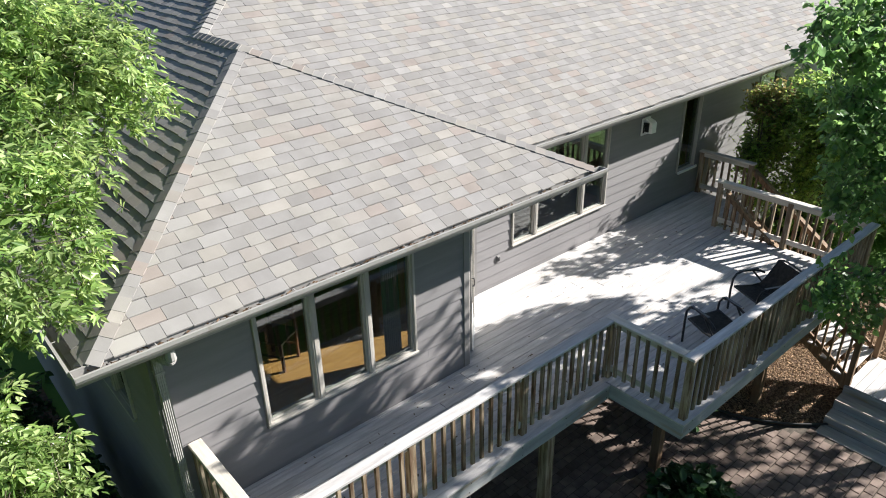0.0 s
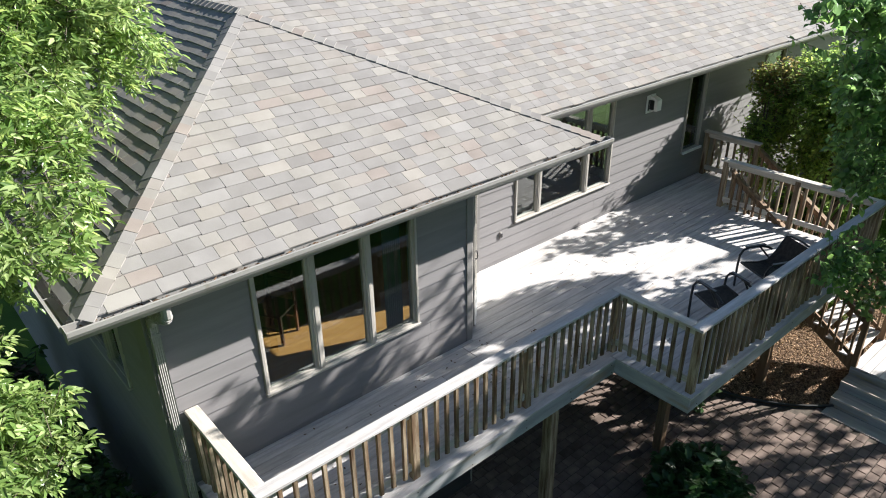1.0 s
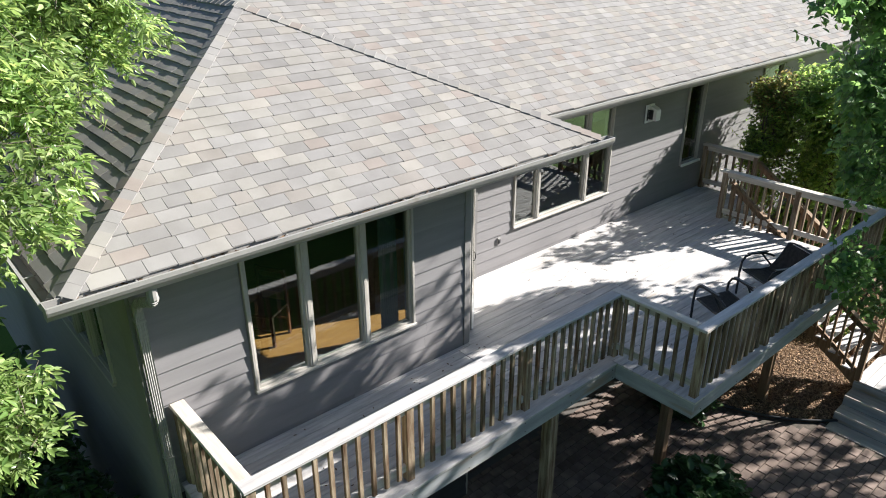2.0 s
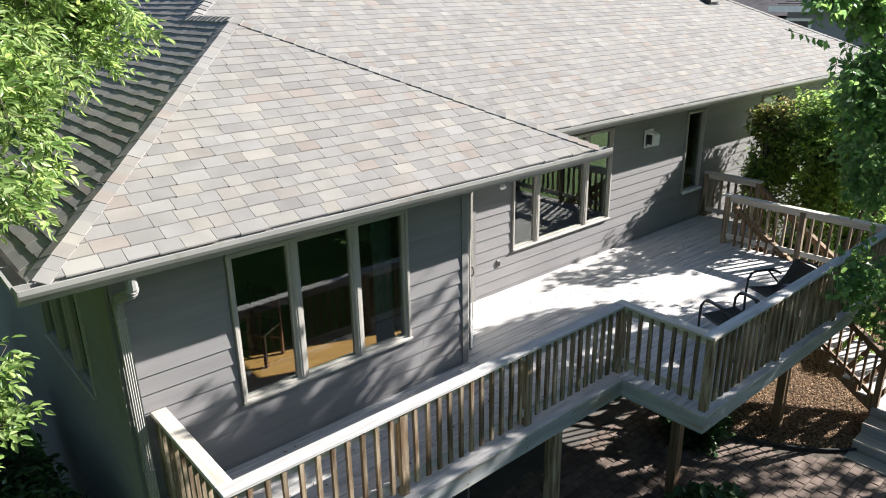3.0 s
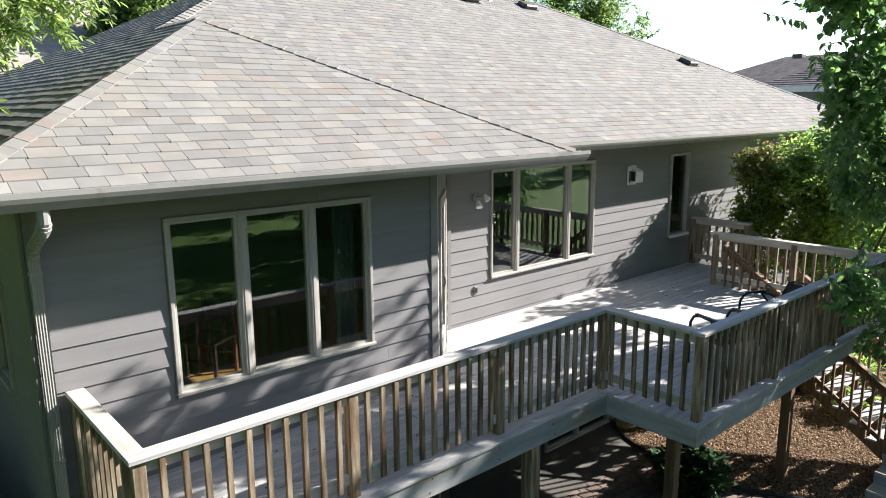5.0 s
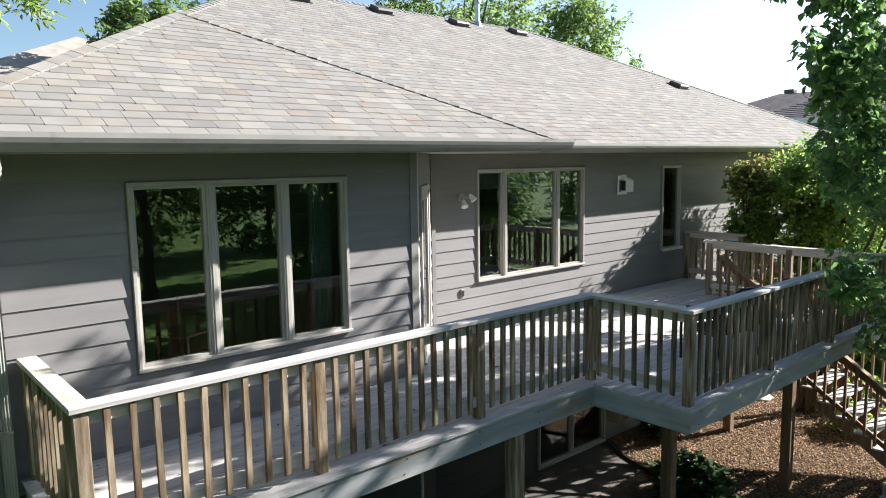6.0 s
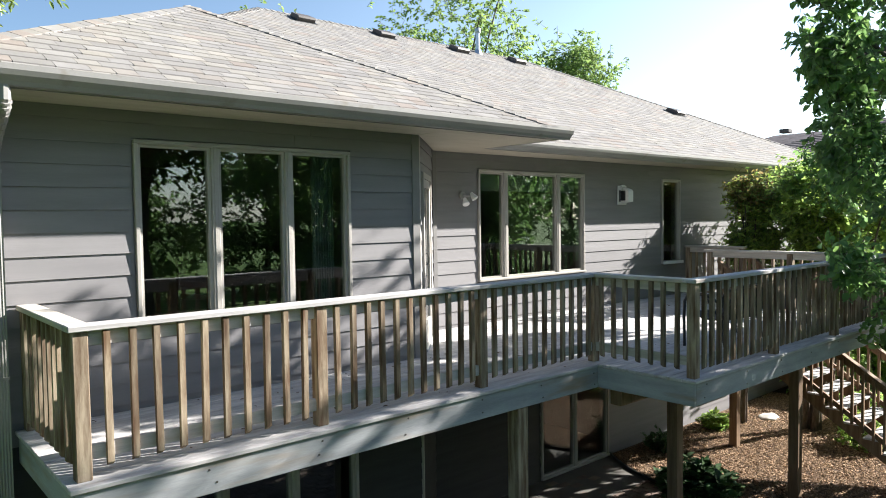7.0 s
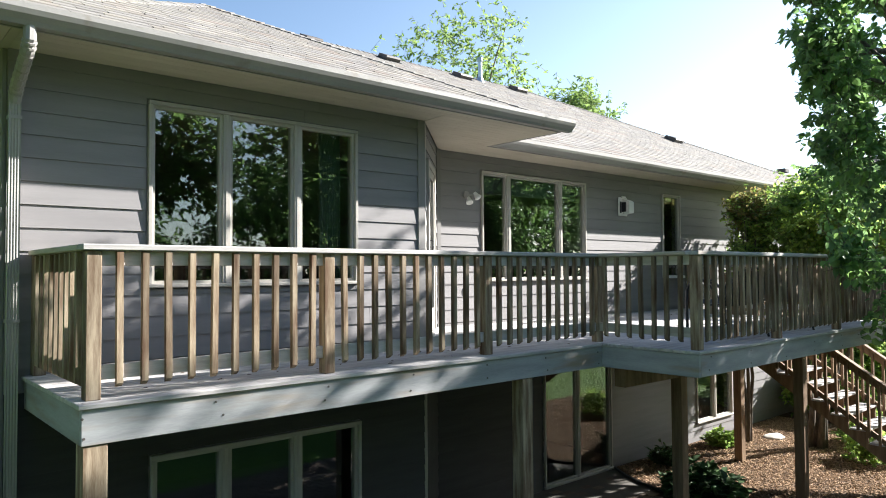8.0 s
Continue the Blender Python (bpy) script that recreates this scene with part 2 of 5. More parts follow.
WOOD_Z = surface("weathered_wood_z", (0.16, 0.108, 0.066), (0.41, 0.335, 0.24), scale=2.0, rough=0.8, bump=0.35, stretch=(10, 10, 1), fine=30, vary=0.26, stain=((0.10, 0.052, 0.027), 2.2, 0.45, 0.70), distance=0.004)
FASCIA = surface("fascia_wood", (0.265, 0.272, 0.28), (0.40, 0.408, 0.415), scale=1.5, rough=0.8, bump=0.25, stretch=(1, 1, 7), fine=20, vary=0.06, stain=((0.27, 0.18, 0.09), 1.0, 0.52, 0.80), distance=0.004)
POST = surface("post_wood", (0.14, 0.085, 0.048), (0.26, 0.17, 0.10), scale=2.0, rough=0.8, bump=0.3, stretch=(10, 10, 1), fine=28, vary=0.12, distance=0.004)
SHINGLE = shingle_material("asphalt_shingle")
UNDERLAY = surface("roof_underlay", (0.05, 0.048, 0.045), (0.09, 0.085, 0.08), scale=4, rough=0.95)
GLASS = glass_material("window_glass")
DARKMETAL = surface("dark_metal", (0.015, 0.015, 0.016), (0.03, 0.03, 0.032), scale=10, rough=0.4, bump=0.05, spec=0.5)
SLING = surface("black_mesh_fabric", (0.022, 0.019, 0.016), (0.05, 0.043, 0.037), scale=20, rough=0.8, bump=0.2, fine=400)
WHITE = surface("white_plastic", (0.70, 0.70, 0.68), (0.80, 0.80, 0.78), scale=6, rough=0.4, bump=0.03, vary=0.03)
STEEL = surface("galvanised_steel", (0.45, 0.47, 0.48), (0.60, 0.62, 0.63), scale=6, rough=0.35, bump=0.05, metal=0.8)
# room colour kept this dark to stand in for unlit interiors
ROOM = surface("dimmed_room_paint", (0.11, 0.10, 0.09), (0.14, 0.13, 0.115), scale=2, rough=0.85, bump=0.03)
OAK = surface("oak_floor", (0.32, 0.16, 0.05), (0.44, 0.245, 0.085), scale=3, rough=0.4, bump=0.1, stretch=(1, 8, 1), fine=25, vary=0.15)
DARKWOOD = surface("dark_chair_wood", (0.06, 0.025, 0.012), (0.12, 0.05, 0.025), scale=4, rough=0.4, bump=0.1, stretch=(8, 8, 1))
CURTAIN = surface("curtain_cloth", (0.12, 0.155, 0.145), (0.17, 0.21, 0.195), scale=6, rough=0.9, bump=0.2)
PAVER = surface("concrete_paver", (0.125, 0.092, 0.075), (0.215, 0.162, 0.135), scale=5, rough=0.9, bump=0.35, fine=120, vary=0.2, distance=0.004)
JOINT = surface("paver_sand", (0.06, 0.05, 0.04), (0.12, 0.10, 0.08), scale=20, rough=0.95, bump=0.2)
MULCH = surface("wood_mulch", (0.06, 0.035, 0.02), (0.16, 0.10, 0.06), scale=12, rough=0.95, bump=0.8, fine=90, distance=0.02)
CHIP = surface("wood_chip", (0.19, 0.115, 0.065), (0.42, 0.29, 0.18), scale=12, rough=0.9, bump=0.2, fine=90, vary=0.4)
LAWN = surface("lawn_grass", (0.066, 0.142, 0.018), (0.132, 0.245, 0.033), scale=0.6, rough=0.9, bump=0.8, fine=45, distance=0.03)
BLADE = leaf_material("grass_blade", (0.07, 0.15, 0.018), (0.12, 0.23, 0.03), (0.19, 0.31, 0.05), 0.6, 0.35)
BARK = surface("grey_brown_bark", (0.07, 0.055, 0.04), (0.17, 0.14, 0.11), scale=6, rough=0.95, bump=0.8, stretch=(4, 4, 1), fine=40, distance=0.02)
LEAF_ASH = leaf_material("ash_leaf", (0.10, 0.19, 0.045), (0.24, 0.36, 0.10), (0.48, 0.58, 0.27), 0.28, 0.48)
LEAF_LINDEN = leaf_material("linden_leaf", (0.065, 0.16, 0.05), (0.11, 0.25, 0.06), (0.19, 0.35, 0.08), 0.38, 0.60)
LEAF_SHRUB = leaf_material("shrub_leaf", (0.11, 0.21, 0.04), (0.22, 0.36, 0.07), (0.36, 0.48, 0.10), 0.42, 0.60)
LEAF_TIP = leaf_material("young_tip_leaf", (0.14, 0.16, 0.03), (0.24, 0.22, 0.05), (0.30, 0.20, 0.07), 0.5, 0.45)
LEAF_FAR = leaf_material("far_leaf", (0.11, 0.20, 0.05), (0.17, 0.28, 0.07), (0.25, 0.36, 0.10), 0.5, 0.50)
LEAF_LOW = leaf_material("hosta_leaf", (0.018, 0.06, 0.015), (0.03, 0.09, 0.02), (0.05, 0.12, 0.03), 0.4, 0.3)
NSIDING = surface("neighbour_siding", (0.20, 0.21, 0.24), (0.24, 0.25, 0.28), scale=1, rough=0.7, bump=0.1, stretch=(1, 1, 6))
NROOF = surface("neighbour_shingle", (0.09, 0.075, 0.075), (0.17, 0.145, 0.145), scale=3, rough=0.95, bump=0.3, stretch=(1, 1, 1), fine=30, vary=0.2)

# ---- ground ----
GROUND = -2.68


def ground_height(x, y):
    return GROUND + 0.05 * math.sin(x * 0.11) * math.sin(y * 0.13) * min(1.0, max(0.0, (math.hypot(x - 4, y + 1) - 16) / 20))


bm = bmesh.new()
axis = [-900, -300, -120, -60, -30, -20, -12, -6, 0, 6, 12, 18, 24, 32, 44, 60, 120, 300, 900]
grid = [[bm.verts.new((x, y, ground_height(x, y))) for x in axis] for y in axis]
for j in range(len(axis) - 1):
    for i in range(len(axis) - 1):
        bm.faces.new((grid[j][i], grid[j][i + 1], grid[j + 1][i + 1], grid[j + 1][i]))
ground = tagged(part("ground", bm, LAWN), "mown green lawn round the house", "lawn", kind="structure")

# ---- house plan ----
PITCH = 0.5
EAVE = 2.575                     # height of the shingle edge
FLOOR = 0.05
WX0, WX1, BY, BX0, BX1, BACK = -1.0, 3.0, 1.28, 4.28, 17.9, 12.5
ROW, ROW0 = 0.1765, 1.107 - 21 * 0.1765


def wall_pose(x, y, degrees):
    """Wall coordinates: x along the wall, y into it, z up; the outside is -y."""
    return pose(x, y, 0, 0, 0, degrees)


def spans(u0, u1, cuts):
    out, a = [], u0
    for c0, c1 in sorted(cuts):
        if c0 > a:
            out.append((a, min(c0, u1)))
        a = max(a, c1)
    if a < u1:
        out.append((a, u1))
    return [s for s in out if s[1] - s[0] > 0.012]


def build_wall(name, label, m, length, z0, z1, holes, margin=0.012, lap=True, boards_to=None, boards_from=0.0, low_to=-1e9):
    """A wall 0.16 thick with real openings (u0, u1, z0, z1), clad with lapped boards, each one a piece."""
    bm = bmesh.new()
    levels = sorted({z0, z1, *[h[2] for h in holes], *[h[3] for h in holes]})
    levels = [z for z in levels if z0 <= z <= z1]
    for a, b in zip(levels, levels[1:]):
        cuts = [(h[0], h[1]) for h in holes if h[2] < b - 1e-6 and h[3] > a + 1e-6]
        for s, e in spans(0, length, cuts):
            box(bm, s, e, 0.0, 0.16, a, b)
    wall = part(name, bm, SIDING)
    wall.matrix_basis = m
    tagged(wall, label, "wall", kind="structure")
    if not lap:
        return wall
    rng = random.Random(name)
    cache = {}
    z = ROW0 - 2 * ROW
    while z < z1:
        a0, b0 = max(z, z0), min(z + ROW, z1)
        z += ROW
        if b0 - a0 < 0.02:
            continue
        cutz = sorted({a0, b0, *[v for h in holes for v in (h[2] - margin, h[3] + margin) if a0 + 0.01 < v < b0 - 0.01]})
        for a, b in zip(cutz, cutz[1:]):
            cuts = [(h[0] - margin, h[1] + margin) for h in holes if h[2] - margin < b - 1e-4 and h[3] + margin > a + 1e-4]
            for s, e in spans(boards_from, boards_to or length, cuts):
                pieces = [s]
                while e - pieces[-1] > 3.6:
                    pieces.append(pieces[-1] + rng.uniform(1.8, 3.4))
                pieces.append(e)
                for p, q in zip(pieces, pieces[1:]):
                    low = 0.024 - 0.012 * (a - a0) / ROW
                    # boards under deck level take the charcoal with shade in its colour
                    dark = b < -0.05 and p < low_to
                    key = (round(q - p, 2), round(b - a, 2), round(low, 3), dark)
                    if key not in cache:
                        w, hgt = q - p - 0.0025, b - a
                        top = low - 0.013 * hgt / ROW
                        sub = extrude([(0.0, 0.0), (-low, 0.0), (-low + 0.001, 0.008), (-max(top, 0.006), hgt - 0.0006), (0.0, hgt - 0.0006)], 0, 0.0, w)
                        me = bpy.data.meshes.new("siding_board")
                        sub.to_mesh(me)
                        sub.free()
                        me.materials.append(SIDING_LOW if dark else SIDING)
                        cache[key] = me
                    ob = new("siding_board", cache[key])
                    ob.parent = wall
                    ob.location = (p, 0, a)
    return wall


def build_window(name, label, m, u0, u1, z0, z1, mullions=(), sash=0.026, glass=None, casing=0.034, category="window", crossbar=None):
    """Casing, mullions, a sash and a pane for each light, and a sill."""
    w = thing(name, label, category, m, kind="structure")
    part("casing", block(u0, u0 + casing, -0.045, 0.06, z0 + casing, z1 - casing, 0.004), TRIM, w)
    part("casing", block(u1 - casing, u1, -0.045, 0.06, z0 + casing, z1 - casing, 0.004), TRIM, w)
    part("casing", block(u0, u1, -0.048, 0.06, z1 - casing, z1, 0.004), TRIM, w)
    part("window_sill", block(u0 - 0.01, u1 + 0.01, -0.065, 0.06, z0, z0 + casing, 0.006), TRIM, w)
    edges = [u0 + casing]
    for a, b in mullions:
        part("mullion", block(a, b, -0.035, 0.06, z0 + casing, z1 - casing, 0.004), TRIM, w)
        mid = 0.5 * (a + b)
        part("mullion_cover", block(mid - 0.012, mid + 0.012, -0.041, -0.036, z0 + casing, z1 - casing), TRIM, w)
        edges += [a, b]
    edges.append(u1 - casing)
    for a, b in zip(edges[::2], edges[1::2]):
        bm = bmesh.new()
        for q in ((a, a + sash, z0 + casing, z1 - casing), (b - sash, b, z0 + casing, z1 - casing),
                  (a + sash, b - sash, z0 + casing, z0 + casing + sash), (a + sash, b - sash, z1 - casing - sash, z1 - casing)):
            box(bm, q[0], q[1], -0.015, 0.05, q[2], q[3])
        part("sash", bm, TRIM, w)
        pane = part("pane", block(a + sash - 0.004, b - sash + 0.004, 0.012, 0.016, z0 + casing + sash - 0.004, z1 - casing - sash + 0.004), glass or GLASS, w)
        pane.visible_shadow = False
    return w


# upper and lower wall, in wall coordinates u = x - start
MA = wall_pose(WX0, 0, 0)
wa = (1.016, 3.11, 0.633, 2.21)
la = (1.05, 3.145, -1.95, -0.76)
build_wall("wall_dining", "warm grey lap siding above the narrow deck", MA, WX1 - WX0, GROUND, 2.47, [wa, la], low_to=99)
MULL_A = ((1.667, 1.737), (2.385, 2.451))
build_window("window_1", "triple casement window with taupe frame over the deck", MA, *wa, mullions=MULL_A)
build_window("window_2", "triple basement window with taupe frame under the deck", MA, *la, mullions=MULL_A)

LD = BX0 - WX1
DIAG = math.hypot(LD, BY)
MD = wall_pose(WX1, 0, math.degrees(math.atan2(BY, LD)))
door = (0.28, 1.28, 0.0, 2.06)
build_wall("wall_angled", "short angled siding wall with the deck door", MD, DIAG, GROUND, 2.47, [door], boards_from=0.10, boards_to=DIAG - 0.02, low_to=99)

MB = wall_pose(BX0, BY, 0)
wb = (5.135 - BX0, 7.575 - BX0, 0.605, 2.22)
wnar = (9.91 - BX0, 10.54 - BX0, 0.61, 2.20)
wfar = (12.85 - BX0, 13.75 - BX0, 1.35, 2.20)
slider = (6.46 - BX0, 8.22 - BX0, -2.64, -0.50)
lowb = (11.04 - BX0, 12.50 - BX0, -2.30, -1.05)
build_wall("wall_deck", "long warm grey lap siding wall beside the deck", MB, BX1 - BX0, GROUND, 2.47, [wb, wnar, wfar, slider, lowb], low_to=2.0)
build_window("window_3", "wide triple window with taupe frame beside the deck", MB, *wb, mullions=((5.665 - BX0, 5.74 - BX0), (6.87 - BX0, 6.95 - BX0)))
window_4 = build_window("window_4", "tall narrow fixed window with pale sill", MB, *wnar, casing=0.03, sash=0.02)
part("sill_cap", block(wnar[0] - 0.02, wnar[1] + 0.02, -0.10, -0.067, wnar[2] - 0.008, wnar[2] + 0.042, 0.004), WHITE, window_4, "white sill cap")
build_window("window_5", "small high window behind the shrub", MB, *wfar)
build_window("window_6", "low basement window beside the mulch bed", MB, *lowb, mullions=((11.74 - BX0, 11.82 - BX0),))
build_window("sliding_door", "taupe framed sliding glass patio door under the deck", MB, *slider, mullions=((7.28 - BX0, 7.35 - BX0),), category="patio door")

ML = wall_pose(WX0, BACK, -90)
wl = (BACK - 3.05, BACK - 1.08, 0.62, 2.05)
build_wall("wall_side", "shaded lap siding side wall", ML, BACK, GROUND, 2.47, [wl], boards_to=BACK)
build_window("window_7", "triple side window with taupe frame", ML, *wl, mullions=((wl[0] + 0.56, wl[0] + 0.66), (wl[0] + 1.22, wl[0] + 1.32)))
build_wall("wall_far_side", "plain far side wall of the house", wall_pose(BX1, BY, 90), BACK - BY, GROUND, 2.47, [], lap=False)
build_wall("wall_back", "plain back wall of the house", wall_pose(BX1, BACK, 180), BX1 - WX0, GROUND, 2.47, [], lap=False)

# corner boards
for name, x, y, deg, z0 in (("corner_board", WX1, 0, 0, -0.02), ("corner_board", WX0, 0, 0, GROUND)):
    bm = bmesh.new()
    if x == WX1:
        box(bm, x - 0.085, x + 0.012, -0.034, -0.004, z0, 2.46, 0.003)
    else:
        box(bm, x - 0.034, x - 0.004, -0.003, 0.30, z0, 2.46, 0.003)
    tagged(part(name, bm, CORNER), "dark grey corner trim board on the siding", "trim", kind="structure")
bm = block(-0.012, 0.06, -0.05, -0.026, 0.0, 2.46, 0.003)
ob = part("corner_board", block(0.004, 0.095, -0.032, -0.002, GROUND, 2.46, 0.003), TRIM)
ob.matrix_basis = MD
tagged(ob, "pale taupe trim board beside the door", "trim", kind="structure")
ob = part("corner_board", bm, CORNER)
ob.matrix_basis = MB
tagged(ob, "narrow grey inside corner trim", "trim", kind="structure")

# the deck door in the angled wall
d = thing("door_1", "taupe full-glazed storm door in the angled wall", "door", MD, kind="structure")
u0, u1, z0, z1 = door
for q in ((u0, u0 + 0.07, z0, z1), (u1 - 0.07, u1, z0, z1), (u0 + 0.07, u1 - 0.07, z1 - 0.07, z1)):
    part("door_frame", block(q[0], q[1], -0.05, 0.1, q[2], q[3], 0.004), TRIM, d)
leaf = part("door_leaf", bmesh.new(), TRIM, d)
bm = bmesh.new()
for q in ((u0 + 0.075, u0 + 0.17, 0.03, z1 - 0.075), (u1 - 0.17, u1 - 0.075, 0.03, z1 - 0.075),
          (u0 + 0.17, u1 - 0.17, z1 - 0.17, z1 - 0.075), (u0 + 0.17, u1 - 0.17, 0.03, 0.30)):
    box(bm, q[0], q[1], -0.035, 0.005, q[2], q[3])
bm.to_mesh(leaf.data)
bm.free()
pane = part("pane", block(u0 + 0.165, u1 - 0.165, -0.018, -0.013, 0.295, z1 - 0.165), GLASS, d)
pane.visible_shadow = False
bm = bmesh.new()
tube(bm, [(u0 + 0.12, -0.036, 1.0), (u0 + 0.12, -0.075, 1.0), (u0 + 0.12, -0.085, 1.05), (u0 + 0.12, -0.075, 1.12), (u0 + 0.12, -0.036, 1.12)], 0.008)
part("handle", bm, DARKMETAL, d, "dark door pull")
part("threshold", block(u0, u1, -0.07, 0.1, -0.02, 0.03, 0.005), STEEL, d)

# ---- inside ----
bm = block(WX0 + 0.17, BX1 - 0.17, BY + 0.17, BACK - 0.17, FLOOR - 0.2, FLOOR)
box(bm, WX0 + 0.17, WX1 + 0.05, 0.17, BY + 0.166, FLOOR - 0.2, FLOOR)
tagged(part("floor", bm, OAK), "warm honey oak floor inside the house", "floor", kind="structure")
bm = block(WX0 + 0.17, BX1 - 0.17, BY + 0.17, BACK - 0.17, 2.42, 2.47)
box(bm, WX0 + 0.17, WX1 + 0.05, 0.17, BY + 0.166, 2.42, 2.47)
tagged(part("ceiling", bm, ROOM), "plain ceiling inside the house, coloured dark for the unlit room", "ceiling", kind="structure")
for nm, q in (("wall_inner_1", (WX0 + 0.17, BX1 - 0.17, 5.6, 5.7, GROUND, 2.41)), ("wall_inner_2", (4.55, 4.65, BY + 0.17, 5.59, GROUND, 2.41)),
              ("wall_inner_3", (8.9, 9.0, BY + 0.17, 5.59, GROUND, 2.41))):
    tagged(part(nm, block(*q), ROOM), "plain inner wall, coloured dark for the unlit room", "wall", kind="structure")
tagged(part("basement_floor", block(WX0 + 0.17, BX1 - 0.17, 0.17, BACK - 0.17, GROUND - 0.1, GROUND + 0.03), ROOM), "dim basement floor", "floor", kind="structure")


def dining_chair(m):
    c = thing("dining_chair", "dark-stained wooden dining chair on the oak floor", "chair", m)
    for x in (-0.2, 0.2):
        part("leg", block(x - 0.02, x + 0.02, -0.21, -0.17, 0, 0.43, 0.004), DARKWOOD, c)
        part("leg", block(x - 0.02, x + 0.02, 0.17, 0.21, 0, 0.95, 0.004), DARKWOOD, c)
    part("seat", block(-0.23, 0.23, -0.23, 0.22, 0.43, 0.47, 0.01), DARKWOOD, c)
    for z in (0.60, 0.74, 0.88):
        part("back_slat", block(-0.18, 0.18, 0.18, 0.20, z, z + 0.06, 0.005), DARKWOOD, c)
    for q in ((-0.2, 0.2, -0.195, -0.18, 0.2, 0.23), (-0.2, 0.2, 0.18, 0.195, 0.2, 0.23)):
        part("stretcher", block(*q), DARKWOOD, c)
    return c


dining_chair(pose(1.05, 1.75, FLOOR, 0, 0, -60))
t = thing("dining_table", "dark wooden dining table inside the window", "table", pose(-0.1, 2.9, FLOOR))
part("tabletop", block(-0.75, 0.6, -0.5, 0.5, 0.71, 0.75, 0.008), DARKWOOD, t)
for x in (-0.66, 0.5):
    for y in (-0.42, 0.42):
        part("leg", block(x - 0.035, x + 0.035, y - 0.035, y + 0.035, 0, 0.71, 0.005), DARKWOOD, t)
for x0, x1, y in ((1.86, 2.10, 0.30), (WX0 + 0.25, 0.1, 0.30)):
    bm = bmesh.new()
    steps = 40
    rows = []
    for i in range(steps + 1):
        u = x0 + (x1 - x0) * i / steps
        v = y + 0.025 * math.sin(i * 1.25)
        rows.append([bm.verts.new((u, v + s, z)) for s in (0, 0.006) for z in (0.08, 2.3)])
    for a, b in zip(rows, rows[1:]):
        bm.faces.new((a[0], b[0], b[1], a[1]))
        bm.faces.new((a[2], a[3], b[3], b[2]))
    ob = part("curtain", bm, CURTAIN, smooth=True)
    tagged(ob, "pale green pleated curtain drawn beside the window", "curtain", group="dining room curtains")
tagged(part("window_blind", block(5.20, 7.54, BY + 0.155, BY + 0.20, 1.92, 2.18, 0.01), CURTAIN), "pale green blind rolled up in the window", "blind")

# ---- roof ----
AX0, AX1, AY, BE = -1.60, 4.72, -0.58, 0.66
APX = 0.5 * (AX0 + AX1)
APY = AY + (AX1 - APX)
JOIN = BE + (AX1 - APX)                       # where the wing's ridge meets the main roof
RIDGE = 6.90
RX0, RX1 = APX + RIDGE - JOIN, 18.60 - (RIDGE - BE)
EX1, BE2 = 18.60, 2 * RIDGE - BE


def clip(poly, region):
    """Cut a convex polygon by a convex region, both counter-clockwise."""
    out = list(poly)
    for (ax, ay), (bx, by) in zip(region, region[1:] + region[:1]):
        src, out = out, []

        def side(p):
            return (bx - ax) * (p[1] - ay) - (by - ay) * (p[0] - ax)
        for p, q in zip(src, src[1:] + src[:1]):
            sp, sq = side(p), side(q)
            if sp >= 0:
                out.append(p)
            if (sp >= 0) != (sq >= 0):
                k = sp / (sp - sq)
                out.append((p[0] + k * (q[0] - p[0]), p[1] + k * (q[1] - p[1])))
        if len(out) < 3:
            return []
    return out


def area(p):
    return 0.5 * abs(sum(a[0] * b[1] - a[1] * b[0] for a, b in zip(p, p[1:] + p[:1])))


roof = thing("roof", "weathered grey-tan asphalt shingle hip roof with reddish tabs", "roof", kind="structure")


class Face:
    """A roof face: e0 its eave's start in plan, along the eave u, into the roof v; region in (u, v)."""

    def __init__(self, e0, along, inward, region):
        self.e0, self.a, self.i = Vector(e0), Vector(along), Vector(inward)
        pts = [Vector(p) - self.e0 for p in region]
        self.region = [(p.dot(self.a), p.dot(self.i)) for p in pts]
        if sum(a[0] * b[1] - a[1] * b[0] for a, b in zip(self.region, self.region[1:] + self.region[:1])) < 0:
            self.region.reverse()

    def at(self, u, v, lift=0.0):
        p = self.e0 + u * self.a + v * self.i
        return (p.x, p.y, EAVE + PITCH * v + lift)


FACES = {
    "front": Face((AX0, AY), (1, 0), (0, 1), [(AX0, AY), (AX1, AY), (APX, APY)]),
    "main": Face((AX1, BE), (1, 0), (0, 1), [(AX1, BE), (EX1, BE), (RX1, RIDGE), (RX0, RIDGE), (APX, JOIN)]),
    "side": Face((AX0, AY), (0, 1), (1, 0), [(AX0, AY), (AX0, JOIN), (APX, JOIN), (APX, APY)]),
    "side_main": Face((AX0, AY), (0, 1), (1, 0), [(AX0, JOIN), (AX0, BE2), (RX0, RIDGE), (APX, JOIN)]),
    "return": Face((AX1, AY), (0, 1), (-1, 0), [(AX1, AY), (AX1, BE), (APX, JOIN), (APX, APY)]),
    "end": Face((EX1, BE), (0, 1), (-1, 0), [(EX1, BE), (EX1, BE2), (RX1, RIDGE)]),
    "rear": Face((AX0, BE2), (1, 0), (0, -1), [(AX0, BE2), (EX1, BE2), (RX1, RIDGE), (RX0, RIDGE)]),
}
bm = bmesh.new()
for f in FACES.values():
    top = [bm.verts.new(f.at(u, v, 0.0)) for u, v in f.region]
    low = [bm.verts.new(f.at(u, v, -0.03)) for u, v in f.region]
    bm.faces.new(top)
    bm.faces.new(low[::-1])
    for k in range(len(top)):
        j = (k + 1) % len(top)
        bm.faces.new((top[k], low[k], low[j], top[j]))
